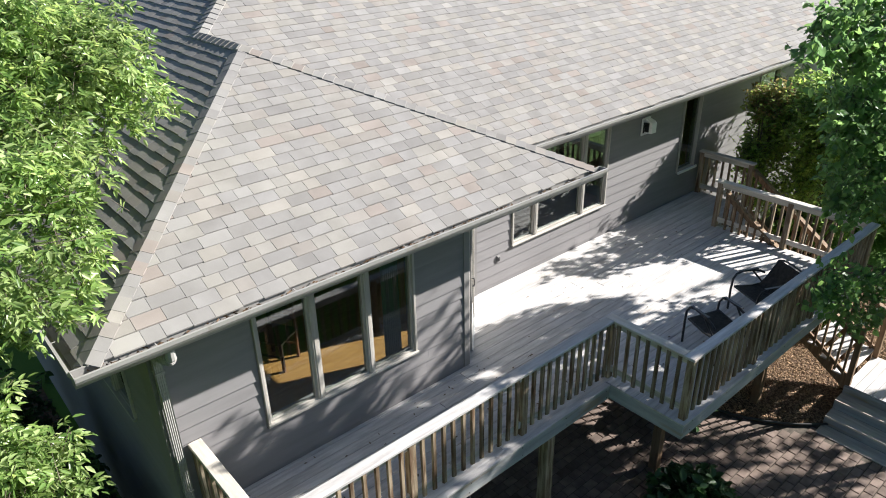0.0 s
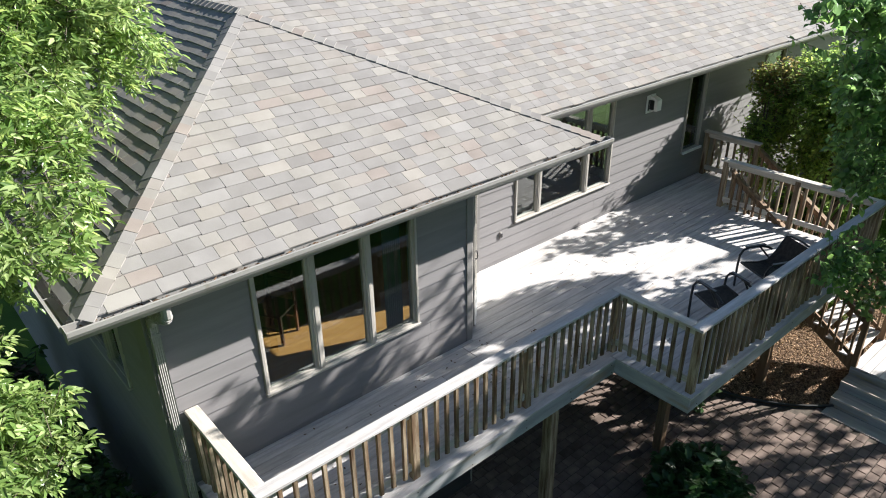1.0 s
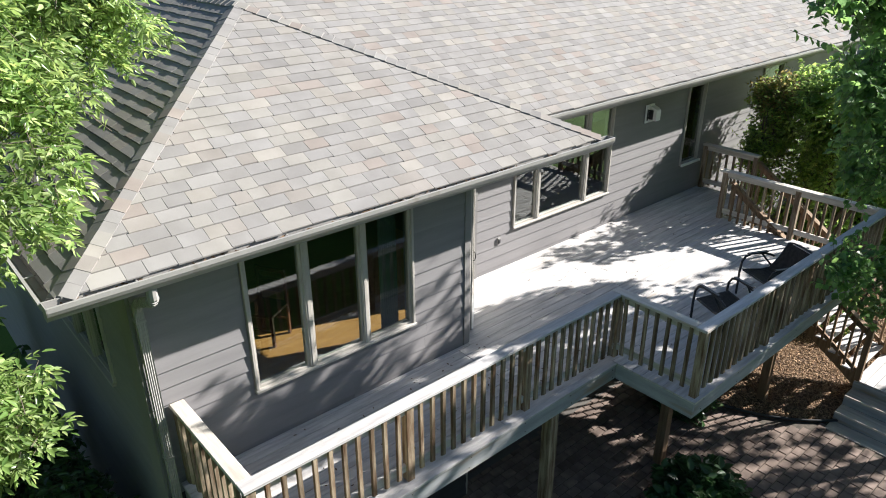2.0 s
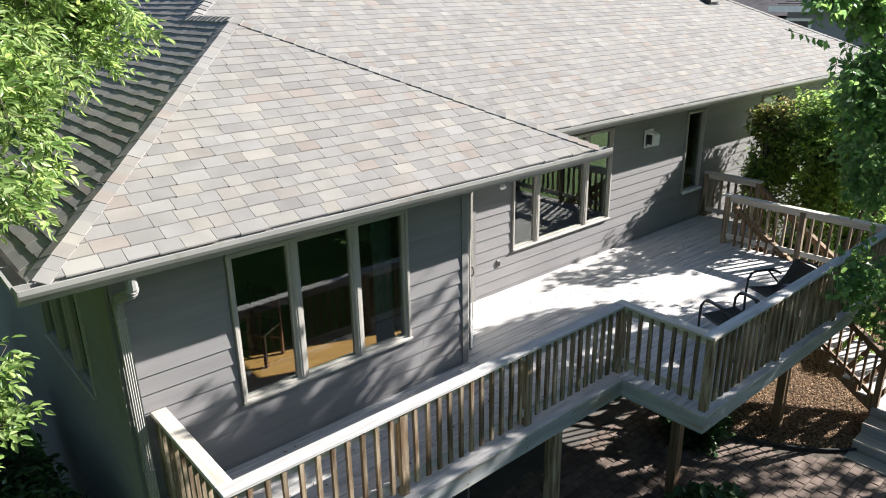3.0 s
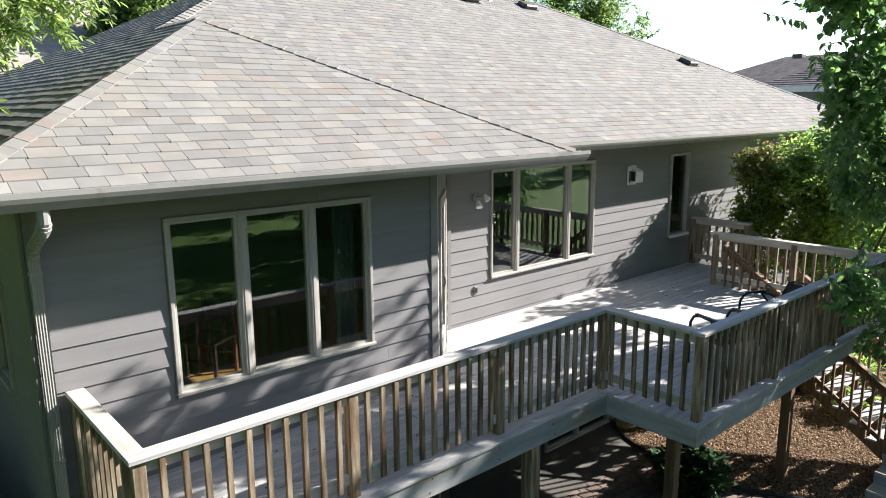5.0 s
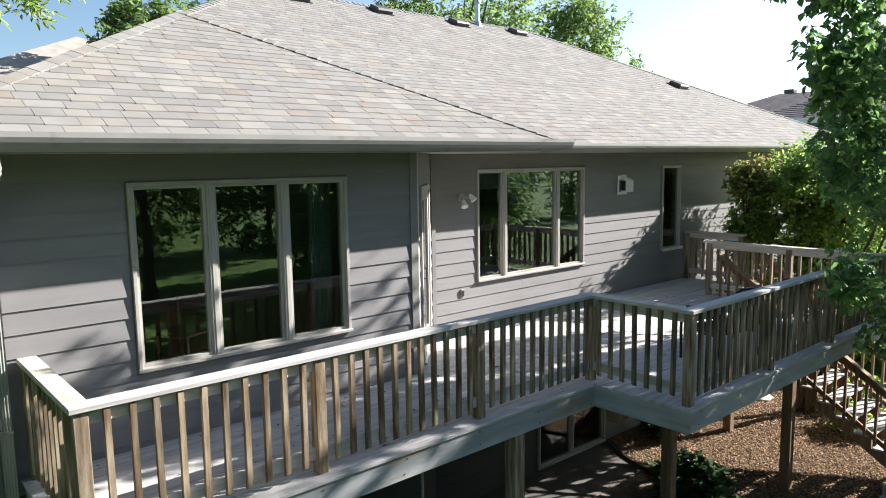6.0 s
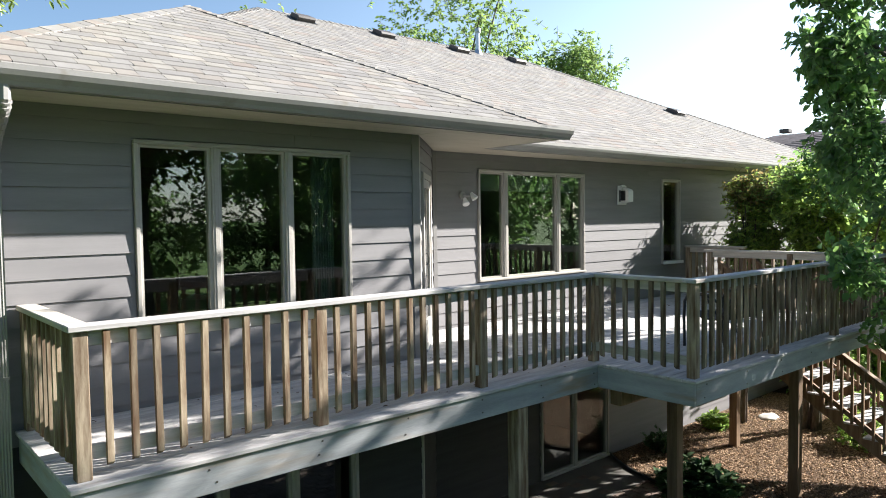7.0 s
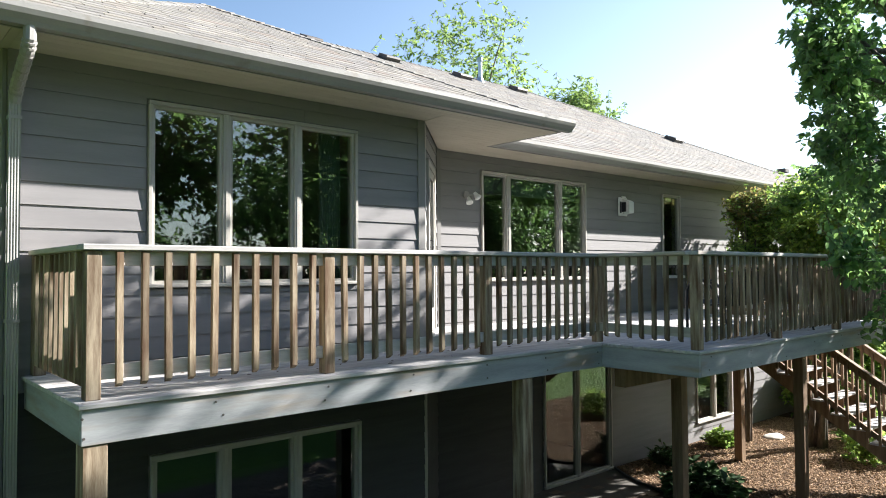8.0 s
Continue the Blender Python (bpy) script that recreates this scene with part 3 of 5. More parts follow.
bmesh.ops.recalc_face_normals(bm, faces=bm.faces[:])
part("roof_deck", bm, UNDERLAY, roof)
EXPO, TAB, BUTT = 0.134, 0.235, 0.009


def tabs(f, seed, butt=BUTT, expo=EXPO):
    """The tabs of one face, as lists of vertices and faces, cut at the face's edges."""
    rng = random.Random(seed)
    us, vs = [p[0] for p in f.region], [p[1] for p in f.region]
    v, row = min(vs) - 0.02, 0
    while v < max(vs):
        u = min(us) - rng.uniform(0, TAB)
        while u < max(us):
            w = TAB * rng.choice((0.72, 0.86, 1.0, 1.0, 1.12, 1.3))
            drop = rng.choice((0.0, 0.0, 0.003, 0.009, 0.012))
            rect = [(u + 0.002, v - drop), (u + w - 0.002, v - drop), (u + w - 0.002, v + expo - 0.005), (u + 0.002, v + expo - 0.005)]
            if v < 0:
                piece = rect if min(us) + 0.1 < u < max(us) - w - 0.1 else clip(rect, [(a, b - 0.03) if b < 0.01 else (a, b) for a, b in f.region])
            else:
                piece = clip(rect, f.region)
            if piece and area(piece) > 0.002:
                b = butt * rng.uniform(0.8, 1.25)
                top = [f.at(p[0], p[1], 0.0015 + b * (1 - (p[1] - v) / (expo + 0.012))) for p in piece]
                low = [f.at(p[0], p[1], -0.002) for p in piece]
                yield top, low
            u += w
        v += expo
        row += 1


def prism_into(verts, faces, top, low):
    n, k = len(verts), len(top)
    verts += top + low
    faces.append(tuple(range(n, n + k)))
    for i in range(k):
        j = (i + 1) % k
        faces.append((n + i, n + k + i, n + k + j, n + j))


def join_tabs(name, pieces, material, parent):
    verts, faces = [], []
    for top, low in pieces:
        prism_into(verts, faces, top, low)
    me = bpy.data.meshes.new(name)
    me.from_pydata(verts, [], faces)
    me.materials.append(material)
    ob = new(name, me)
    ob.parent = parent
    return tagged(ob, kind="stuff")


front_tabs = list(tabs(FACES["front"], 3))
join_tabs("shingle_field", list(tabs(FACES["main"], 5)), SHINGLE, roof)
join_tabs("shingle_side_field", list(tabs(FACES["side"], 7, 0.012)) + list(tabs(FACES["side_main"], 8, 0.012)), SHINGLE, roof)
join_tabs("shingle_end_field", list(tabs(FACES["return"], 9)) + list(tabs(FACES["end"], 10)), SHINGLE, roof)


def caps(a, b, na, nb, width=0.115, step=0.135, proud=0.022):
    """Bent cap shingles from the low end a to the high end b, over faces that fall away along na and nb (in plan)."""
    a, b = Vector(a), Vector(b)
    d = b - a
    run = d.length
    d.normalize()
    sides = []
    for n in (na, nb):
        n = Vector((n[0], n[1], -PITCH))          # straight down the face
        n = n - d * n.dot(d)
        sides.append(n.normalized() * width)
    up = Vector((0, 0, 1))
    count = int(run / step)
    for i in range(count + 1):
        p, q = a + d * (i * step), a + d * min(i * step + step + 0.02, run + 0.02)
        lift0, lift1 = up * (proud + 0.006 * (i * 7 % 5) / 4), up * 0.014
        verts = []
        for e, l in ((p, lift0), (q, lift1)):
            verts += [e + sides[0] + l, e + l * 1.15, e + sides[1] + l, e + sides[0] - up * 0.004, e - up * 0.004, e + sides[1] - up * 0.004]
        faces = [(0, 1, 7, 6), (1, 2, 8, 7), (0, 3, 4, 1), (1, 4, 5, 2), (0, 6, 9, 3), (2, 5, 11, 8)]
        me = bpy.data.meshes.new("hip_cap")
        me.from_pydata([tuple(x) for x in verts], [], faces)
        me.materials.append(SHINGLE)
        ob = new("hip_cap", me)
        ob.parent = roof


def top_of(x, y, v):
    return (x, y, EAVE + PITCH * v)


caps(top_of(AX0, AY, 0), top_of(APX, APY, APX - AX0), (0, -1), (-1, 0), proud=0.012)
caps(top_of(AX1, AY, 0), top_of(APX, APY, APX - AX0), (0, -1), (1, 0), width=0.12)
caps(top_of(APX, APY, APX - AX0), top_of(APX, JOIN, APX - AX0), (-1, 0), (1, 0))
caps(top_of(APX, JOIN, APX - AX0), top_of(RX0, RIDGE, RIDGE - BE), (0, -1), (-1, 0))
caps(top_of(RX0, RIDGE, RIDGE - BE), top_of(RX1, RIDGE, RIDGE - BE), (0, -1), (0, 1))
caps(top_of(EX1, BE, 0), top_of(RX1, RIDGE, RIDGE - BE), (0, -1), (1, 0))

# soffit boards in one mesh
bm = bmesh.new()
SOF = [[(WX0 + 0.0, AY + 0.025), (WX1, AY + 0.025), (WX1, -0.03), (WX0, -0.03)],
       [(WX1, AY + 0.025), (AX1 - 0.025, AY + 0.025), (AX1 - 0.025, BY - 0.03), (BX0 + 0.03, BY - 0.03), (WX1 + 0.02, -0.02)],
       [(AX1 - 0.025, BE + 0.025), (EX1 - 0.03, BE + 0.025), (EX1 - 0.03, BY - 0.03), (AX1 - 0.025, BY - 0.03)],
       [(AX0 + 0.025, AY + 0.025), (WX0 - 0.001, AY + 0.025), (WX0 - 0.001, BE2 - 0.03), (AX0 + 0.025, BE2 - 0.03)]]
for k, reg in enumerate(SOF):
    y = min(p[1] for p in reg)
    yend = max(p[1] for p in reg)
    x0, x1 = min(p[0] for p in reg), max(p[0] for p in reg)
    if k == 3:
        rows = [[(x0 + j * 0.102, y), (x0 + j * 0.102 + 0.098, y), (x0 + j * 0.102 + 0.098, yend), (x0 + j * 0.102, yend)] for j in range(int((x1 - x0) / 0.102) + 1)]
    else:
        rows = [[(x0, y + j * 0.102), (x1, y + j * 0.102), (x1, y + j * 0.102 + 0.098), (x0, y + j * 0.102 + 0.098)] for j in range(int((yend - y) / 0.102) + 1)]
    for r in rows:
        c = clip(r, reg)
        if c and area(c) > 0.001:
            extrude(c, 2, 2.440, 2.452, bm)
    extrude(reg, 2, 2.4535, 2.458, bm)
tagged(part("soffit", bm, SOFFIT), "tan grooved soffit panels under the eaves", "soffit", kind="structure")
bm = bmesh.new()
for q in ((AX0 + 0.003, AX1, AY + 0.003, AY + 0.024), (AX1 - 0.024, AX1, AY + 0.025, BE - 0.001), (AX1 + 0.001, EX1, BE + 0.003, BE + 0.024), (AX0 + 0.003, AX0 + 0.024, AY + 0.025, BE2)):
    box(bm, *q, 2.437, 2.565)
tagged(part("eave_trim", bm, GUTTER), "taupe painted fascia board behind the gutter", "trim", kind="structure")

GUT = [(y * 1.2, z * 1.12) for y, z in [(0.0, 0.0), (0.0, -0.115), (-0.06, -0.115), (-0.075, -0.09), (-0.105, -0.06), (-0.118, -0.03), (-0.118, 0.003), (-0.098, 0.003), (-0.098, -0.006),
       (-0.111, -0.006), (-0.111, -0.03), (-0.099, -0.056), (-0.070, -0.086), (-0.057, -0.108), (-0.007, -0.108), (-0.007, 0.0)]]


def gutter(label, x, y, deg, length):
    g = thing("gutter", label, "gutter", pose(x, y, 2.572, 0, 0, deg), group="roof gutters")
    part("channel", extrude(GUT, 0, 0.0, length), GUTTER, g)
    for e in (0.0, length):
        part("end_cap", extrude(GUT[:7], 0, e - 0.004, e + 0.002), GUTTER, g)
    n = int(length / 1.1)
    for i in range(n):
        u = (i + 0.5) * length / n
        part("hanger", block(u - 0.006, u + 0.006, -0.13, 0.0, -0.030, -0.027), GUTTER, g)
    return g


gutter("taupe metal gutter with dry leaf litter along the front eave", AX0 - 0.118, AY, 0, AX1 - AX0 + 0.225)
gutter("taupe metal gutter along the long rear eave", AX1 + 0.03, BE, 0, EX1 - AX1)
gutter("taupe metal gutter along the side eave", AX0, BE2, -90, BE2 - AY - 0.002)
rng = random.Random(11)
verts, faces = [], []
for i in range(420):
    u, w = rng.uniform(AX0, AX1), rng.uniform(0.012, 0.095)
    ang, s = rng.uniform(0, 6.28), rng.uniform(0.015, 0.05)
    c, k = math.cos(ang) * s, math.sin(ang) * 0.35 * s
    n = len(verts)
    z = 2.482 + rng.uniform(0.0, 0.06)
    verts += [(u - c, AY - w - k, z), (u, AY - w + 0.006, z + 0.012), (u + c, AY - w + k, z + rng.uniform(-0.01, 0.02)), (u, AY - w, z - 0.006)]
    faces += [(n, n + 3, n + 1), (n + 3, n + 2, n + 1), (n, n + 1, n + 2), (n, n + 2, n + 3)]
me = bpy.data.meshes.new("leaf_litter")
me.from_pydata(verts, [], faces)
me.materials.append(MULCH)
tagged(new("leaf_litter", me), "dry brown leaf litter lying in the gutter", "leaf litter", kind="stuff")

ds = thing("downspout", "taupe corrugated metal downspout at the house corner", "downspout", pose(-0.966, -0.095, 0))
prof = [(-0.038 + 0.0095 * i, -0.03 + (0.005 if i % 2 else 0.0)) for i in range(9)]
prof += [(0.038, 0.03), (-0.038, 0.03)]
part("pipe", extrude(prof, 2, GROUND + 0.05, 2.08), GUTTER, ds)
bm = bmesh.new()
pts = [(-0.005, -0.525, 2.45), (-0.005, -0.525, 2.36), (-0.005, -0.475, 2.30), (0.0, -0.08, 2.13), (0, -0.02, 2.08), (0, 0, 2.02)]
tube(bm, pts, [0.04, 0.044, 0.046, 0.046, 0.046, 0.042], 10)
part("elbow", bm, GUTTER, ds)
for p, q, count in zip(pts[1:4], pts[2:5], (2, 5, 2)):
    for j in range(count):
        c = Vector(p).lerp(Vector(q), (j + 0.5) / count)
        dd = (Vector(q) - Vector(p)).normalized() * 0.008
        part("rib", tube(bmesh.new(), [c - dd, c + dd], 0.05, 10), GUTTER, ds)
for z in (1.9, 0.4, -1.2):
    part("strap", block(-0.044, 0.044, -0.034, 0.06, z, z + 0.025), GUTTER, ds)


def roof_vent(x, y):
    m = Matrix.Translation((x, y, EAVE + PITCH * (y - BE) + 0.012)) @ Matrix.Rotation(math.atan(PITCH), 4, "X")
    v = thing("roof_vent", "dark box vent on the roof near the ridge", "roof vent", m, group="roof vents")
    part("flange", block(-0.24, 0.24, -0.22, 0.22, 0.0, 0.006), DARKMETAL, v)
    part("hood", extrude([(-0.17, 0.0), (-0.19, 0.07), (-0.16, 0.105), (0.14, 0.09), (0.17, 0.0)], 0, -0.19, 0.19), VENTMETAL, v)
    return v


VENTMETAL = surface("vent_metal", (0.07, 0.06, 0.055), (0.12, 0.105, 0.095), scale=5, rough=0.5, bump=0.05)
for x, y in ((5.4, 6.52), (7.42, 6.55), (9.6, 6.5), (11.6, 6.5), (14.5, 3.72)):
    roof_vent(x, y)
p = thing("vent_pipe", "galvanised plumbing vent pipe with collar on the roof", "vent pipe", pose(10.45, 6.72, EAVE + PITCH * (6.72 - BE)))
bm = bmesh.new()
tube(bm, [(0, 0, -0.05), (0, 0, 0.5)], 0.055, 14)
part("pipe", bm, STEEL, p)
bm = bmesh.new()
tube(bm, [(0, 0, 0.5), (0, 0, 0.53), (0, 0, 0.60)], [0.075, 0.08, 0.07], 14)
part("cap", bm, STEEL, p)
bm = bmesh.new()
tube(bm, [(0, 0, -0.06), (0, 0, 0.10)], [0.12, 0.062], 14)
part("collar", bm, STEEL, p)

# ---- deck ----
deck = thing("deck", "raised weathered grey wooden deck along the house", "deck")
rng = random.Random(21)
PITCHY = 0.145
y = -2.70
cache = {}


def deck_board(x0, x1, y0, y1):
    key = (round(x1 - x0, 2), round(y1 - y0, 3))
    if key not in cache:
        sub = block(0, x1 - x0 - 0.004, 0, y1 - y0, -0.03, 0.0, 0.004)
        me = bpy.data.meshes.new("deck_board")
        sub.to_mesh(me)
        sub.free()
        me.materials.append(WOOD_X)
        cache[key] = me
    ob = new("deck_board", cache[key])
    ob.parent = deck
    ob.location = (x0, y0, rng.uniform(-0.0015, 0.0015))


while y < BY - 0.03:
    y1 = min(y + PITCHY - 0.0045, BY - 0.028)
    a = 4.07 if y < -1.62 else (-0.89 if y1 <= -0.03 else WX1 - 0.02 + max(0.0, y))
    if y < -0.05 and y1 > -0.03:
        deck_board(-0.89, WX1 - 0.021, y, -0.03)
    b = 9.50 if y1 < 0.06 else 10.80
    if y1 - y > 0.02 and not -1.63 < y < -1.60:
        cut = [a]
        while b - cut[-1] > 4.8:
            cut.append(cut[-1] + rng.choice((2.44, 3.05, 3.66)))
        cut.append(b)
        for p, q in zip(cut, cut[1:]):
            deck_board(p, q, y, y1)
    y += PITCHY
deck_board(-0.89, 4.066, -1.62, -1.62 + 0.10)
for q, m in (((-0.87, 4.085, -1.60, -1.56), 0), ((4.085, 4.125, -2.68, -1.561), 1), ((4.126, 9.48, -2.68, -2.64), 0), ((-0.87, -0.83, -1.559, -0.03), 1),
             ((9.44, 9.48, -2.639, 0.05), 1), ((9.481, 10.78, 0.05, 0.09), 0), ((10.74, 10.78, 0.091, BY - 0.03), 1)):
    part("rim_board", block(*q, -0.245, -0.032, 0.004), FASCIA, deck)
for x in [-0.5 + 0.406 * i for i in range(25)]:
    y0 = -1.558 if x < 4.08 else -2.638
    y1 = -0.04 if x < WX1 else min(BY - 0.04, x - WX1 - 0.08)
    if x < 4.13 and x > 4.0:
        continue
    part("joist", block(x - 0.019, x + 0.019, y0, y1, -0.235, -0.033), POST, deck)
part("beam", block(4.35, 9.40, -1.70, -1.56, -0.48, -0.24, 0.006), POST, deck)
for x, y, top in ((-0.79, -1.52, -0.25), (2.95, -1.52, -0.25), (5.76, -1.487, -0.25), (8.5, -1.773, -0.25), (10.2, -0.03, -0.26)):
    part("support_post", block(x - 0.07, x + 0.07, y - 0.07, y + 0.07, GROUND - 0.05, top, 0.006), POST if x > 4 else WOOD_Z, deck)
# screw heads and bolts in the front rim
bm = tube(bmesh.new(), [(0, 0.0005, 0), (0, -0.004, 0)], 0.008, 8)
SCREW = bpy.data.meshes.new("screw_head")
bm.to_mesh(SCREW)
bm.free()
SCREW.materials.append(VENTMETAL)
for x0, y in ((-0.85, -1.6), (4.3, -2.68)):
    for i in range(7):
        for z in (-0.08, -0.19):
            ob = new("screw_head", SCREW)
            ob.parent = deck
            ob.location = (x0 + 0.81 * i + rng.uniform(-0.03, 0.03), y, z + rng.uniform(-0.015, 0.015))


def railing(label, p0, p1, posts, first=0.07, last=0.07, cap0=0.07, cap1=0.07):
    """A run of railing from p0 to p1: the outside lies to the right of the way."""
    d = Vector((p1[0] - p0[0], p1[1] - p0[1]))
    length = d.length
    deg = math.degrees(math.atan2(d.y, d.x))
    along_x = abs(d.x) > abs(d.y)
    wood = WOOD_X if along_x else WOOD_Y
    r = thing("deck_railing", label, "railing", pose(p0[0], p0[1], 0, 0, 0, deg), group="deck railings")
    part("cap_rail", block(-cap0, length + cap1, -0.07, 0.07, 0.895, 0.933, 0.006), wood, r)
    part("top_rail", block(first - 0.02, length - last + 0.02, -0.019, 0.019, 0.803, 0.8945, 0.003), wood, r)
    part("bottom_rail", block(first - 0.02, length - last + 0.02, -0.019, 0.019, 0.115, 0.205, 0.003), wood, r)
    for u in posts:
        part("post", block(u - 0.0445, u + 0.0445, -0.048, 0.0405, 0.0, 0.8945, 0.005), WOOD_Z, r)
    stops = sorted([first - 0.045, *posts, length - last + 0.045])
    for a, b in zip(stops, stops[1:]):
        n = max(1, round((b - a) / 0.143) - 1)
        if b - a < 0.16:
            continue
        for i in range(n):
            u = a + (b - a) * (i + 1) / (n + 1)
            ob = new("baluster", BALUSTER)
            ob.parent = r
            ob.location = (u, -0.0385, 0)
            ob.rotation_euler = (rng.uniform(-0.004, 0.004), rng.uniform(-0.010, 0.010), 0)
    return r


bm = extrude([(-0.019, 0.09), (0.019, 0.065), (0.019, 0.888), (-0.019, 0.888)], 0, -0.019, 0.019)
BALUSTER = bpy.data.meshes.new("baluster")
bm.to_mesh(BALUSTER)
bm.free()
BALUSTER.materials.append(WOOD_Z)
railing("yellowish wooden deck railing against the house corner", (-0.785, -0.03), (-0.785, -1.47), [0.045], first=0.06, last=0.05, cap0=0.0, cap1=-0.072)
railing("long weathered wooden deck railing with grey cap", (-0.785, -1.47), (4.18, -1.47), [0.0, 1.636, 3.31, 4.965], first=0.045, last=0.045, cap1=-0.072)
railing("short weathered wooden deck railing at the step", (4.18, -1.47), (4.18, -2.61), [], first=0.045, last=0.045, cap1=-0.072)
railing("outer weathered wooden deck railing under the tree", (4.18, -2.61), (9.45, -2.61), [0.0, 1.69, 3.38, 5.27], first=0.045, last=0.045)
railing("inner wooden railing beside the stair opening", (9.45, -2.61), (9.45, 0.08), [1.32, 2.645], first=0.045, last=0.045, cap0=-0.072, cap1=0.05)
railing("end wooden railing against the siding", (10.72, 0.06), (10.72, 1.22), [0.045, 1.11], first=0.06, last=0.08, cap0=0.02, cap1=0.0)

# ---- stairs ----
st = thing("deck_stairs", "weathered wooden stairs from the deck down to a landing", "stairs")
RISE, RUN, STEPS, Y0 = 0.1775, 0.262, 11, 0.05
for x in (9.515, 10.08, 10.645):
    poly = []
    for i in range(STEPS):
        poly += [(Y0 - i * RUN, -(i + 1) * RISE - 0.03), (Y0 - (i + 1) * RUN, -(i + 1) * RISE - 0.03)]
    poly += [(Y0 - STEPS * RUN, -STEPS * RISE - 0.30), (Y0, -0.33)]
    part("stringer", extrude(poly, 0, x - 0.02, x + 0.02), POST, st)
for i in range(STEPS):
    z, ya = -(i + 1) * RISE, Y0 - i * RUN
    for k in (0, 1):
        part("tread", block(9.47, 10.69, ya - 0.02 - (k + 1) * 0.128, ya - 0.02 - k * 0.128 - 0.006, z - 0.03, z, 0.004), WOOD_X, st)
LZ, LY0, LY1 = -(STEPS + 1) * RISE + 0.02, Y0 - STEPS * RUN - 0.02, Y0 - STEPS * RUN - 1.25
for k in range(8):
    part("landing_board", block(9.45, 10.72, LY0 - (k + 1) * 0.15, LY0 - k * 0.15 - 0.006, LZ - 0.03, LZ, 0.004), WOOD_X, st)
for q in ((9.47, 9.51, LY1, LY0), (10.66, 10.70, LY1, LY0), (9.511, 10.659, LY0 - 0.04, LY0), (9.511, 10.659, LY1, LY1 + 0.04)):
    part("landing_rim", block(*q, LZ - 0.22, LZ - 0.032), FASCIA, st)
for x in (9.56, 10.6):
    for y in (LY0 - 0.1, LY1 + 0.1):
        part("landing_post", block(x - 0.045, x + 0.045, y - 0.045, y + 0.045, GROUND - 0.05, LZ - 0.033), POST, st)
for i in range(3):
    z, xa = LZ - (i + 1) * 0.18, 9.45 - i * 0.30
    part("tread", block(xa - 0.31, xa - 0.01, LY1, LY0, z - 0.035, z, 0.004), WOOD_Y, st)
    part("riser", block(xa - 0.008, xa + 0.008, LY1, LY0, z - 0.0, z + 0.145), FASCIA, st)
part("riser", block(8.542, 8.558, LY1, LY0, GROUND, LZ - 0.575), FASCIA, st)
for x in (9.47, 10.69):
    slope = RISE / RUN
    a, b = (0.02 if x > 10 else -0.10), Y0 - STEPS * RUN
    for name, off, hh in (("stair_handrail", 0.98, 0.04), ("stair_rail", 0.88, 0.085), ("stair_rail", 0.13, 0.085)):
        w = 0.055 if name == "stair_handrail" else 0.019
        za, zb = -RISE + (a - Y0 + 0.02) * slope + off, -RISE + (b - Y0 + 0.02) * slope + off
        part(name, extrude([(a, za), (b, zb), (b, zb + hh), (a, za + hh)], 0, x - w, x + w), POST, st)
    n = 19
    for i in range(n):
        y = a + (b - a) * (i + 0.6) / n
        zz = -RISE + (y - Y0 + 0.02) * slope
        part("stair_baluster", block(x - 0.056, x - 0.020, y - 0.018, y + 0.018, zz + 0.08, zz + 0.975), POST, st)
    part("newel_post", block(x - 0.045, x + 0.045, b - 0.10, b - 0.01, LZ, LZ + 1.16, 0.004), POST, st)

# ---- loose and fixed things ----


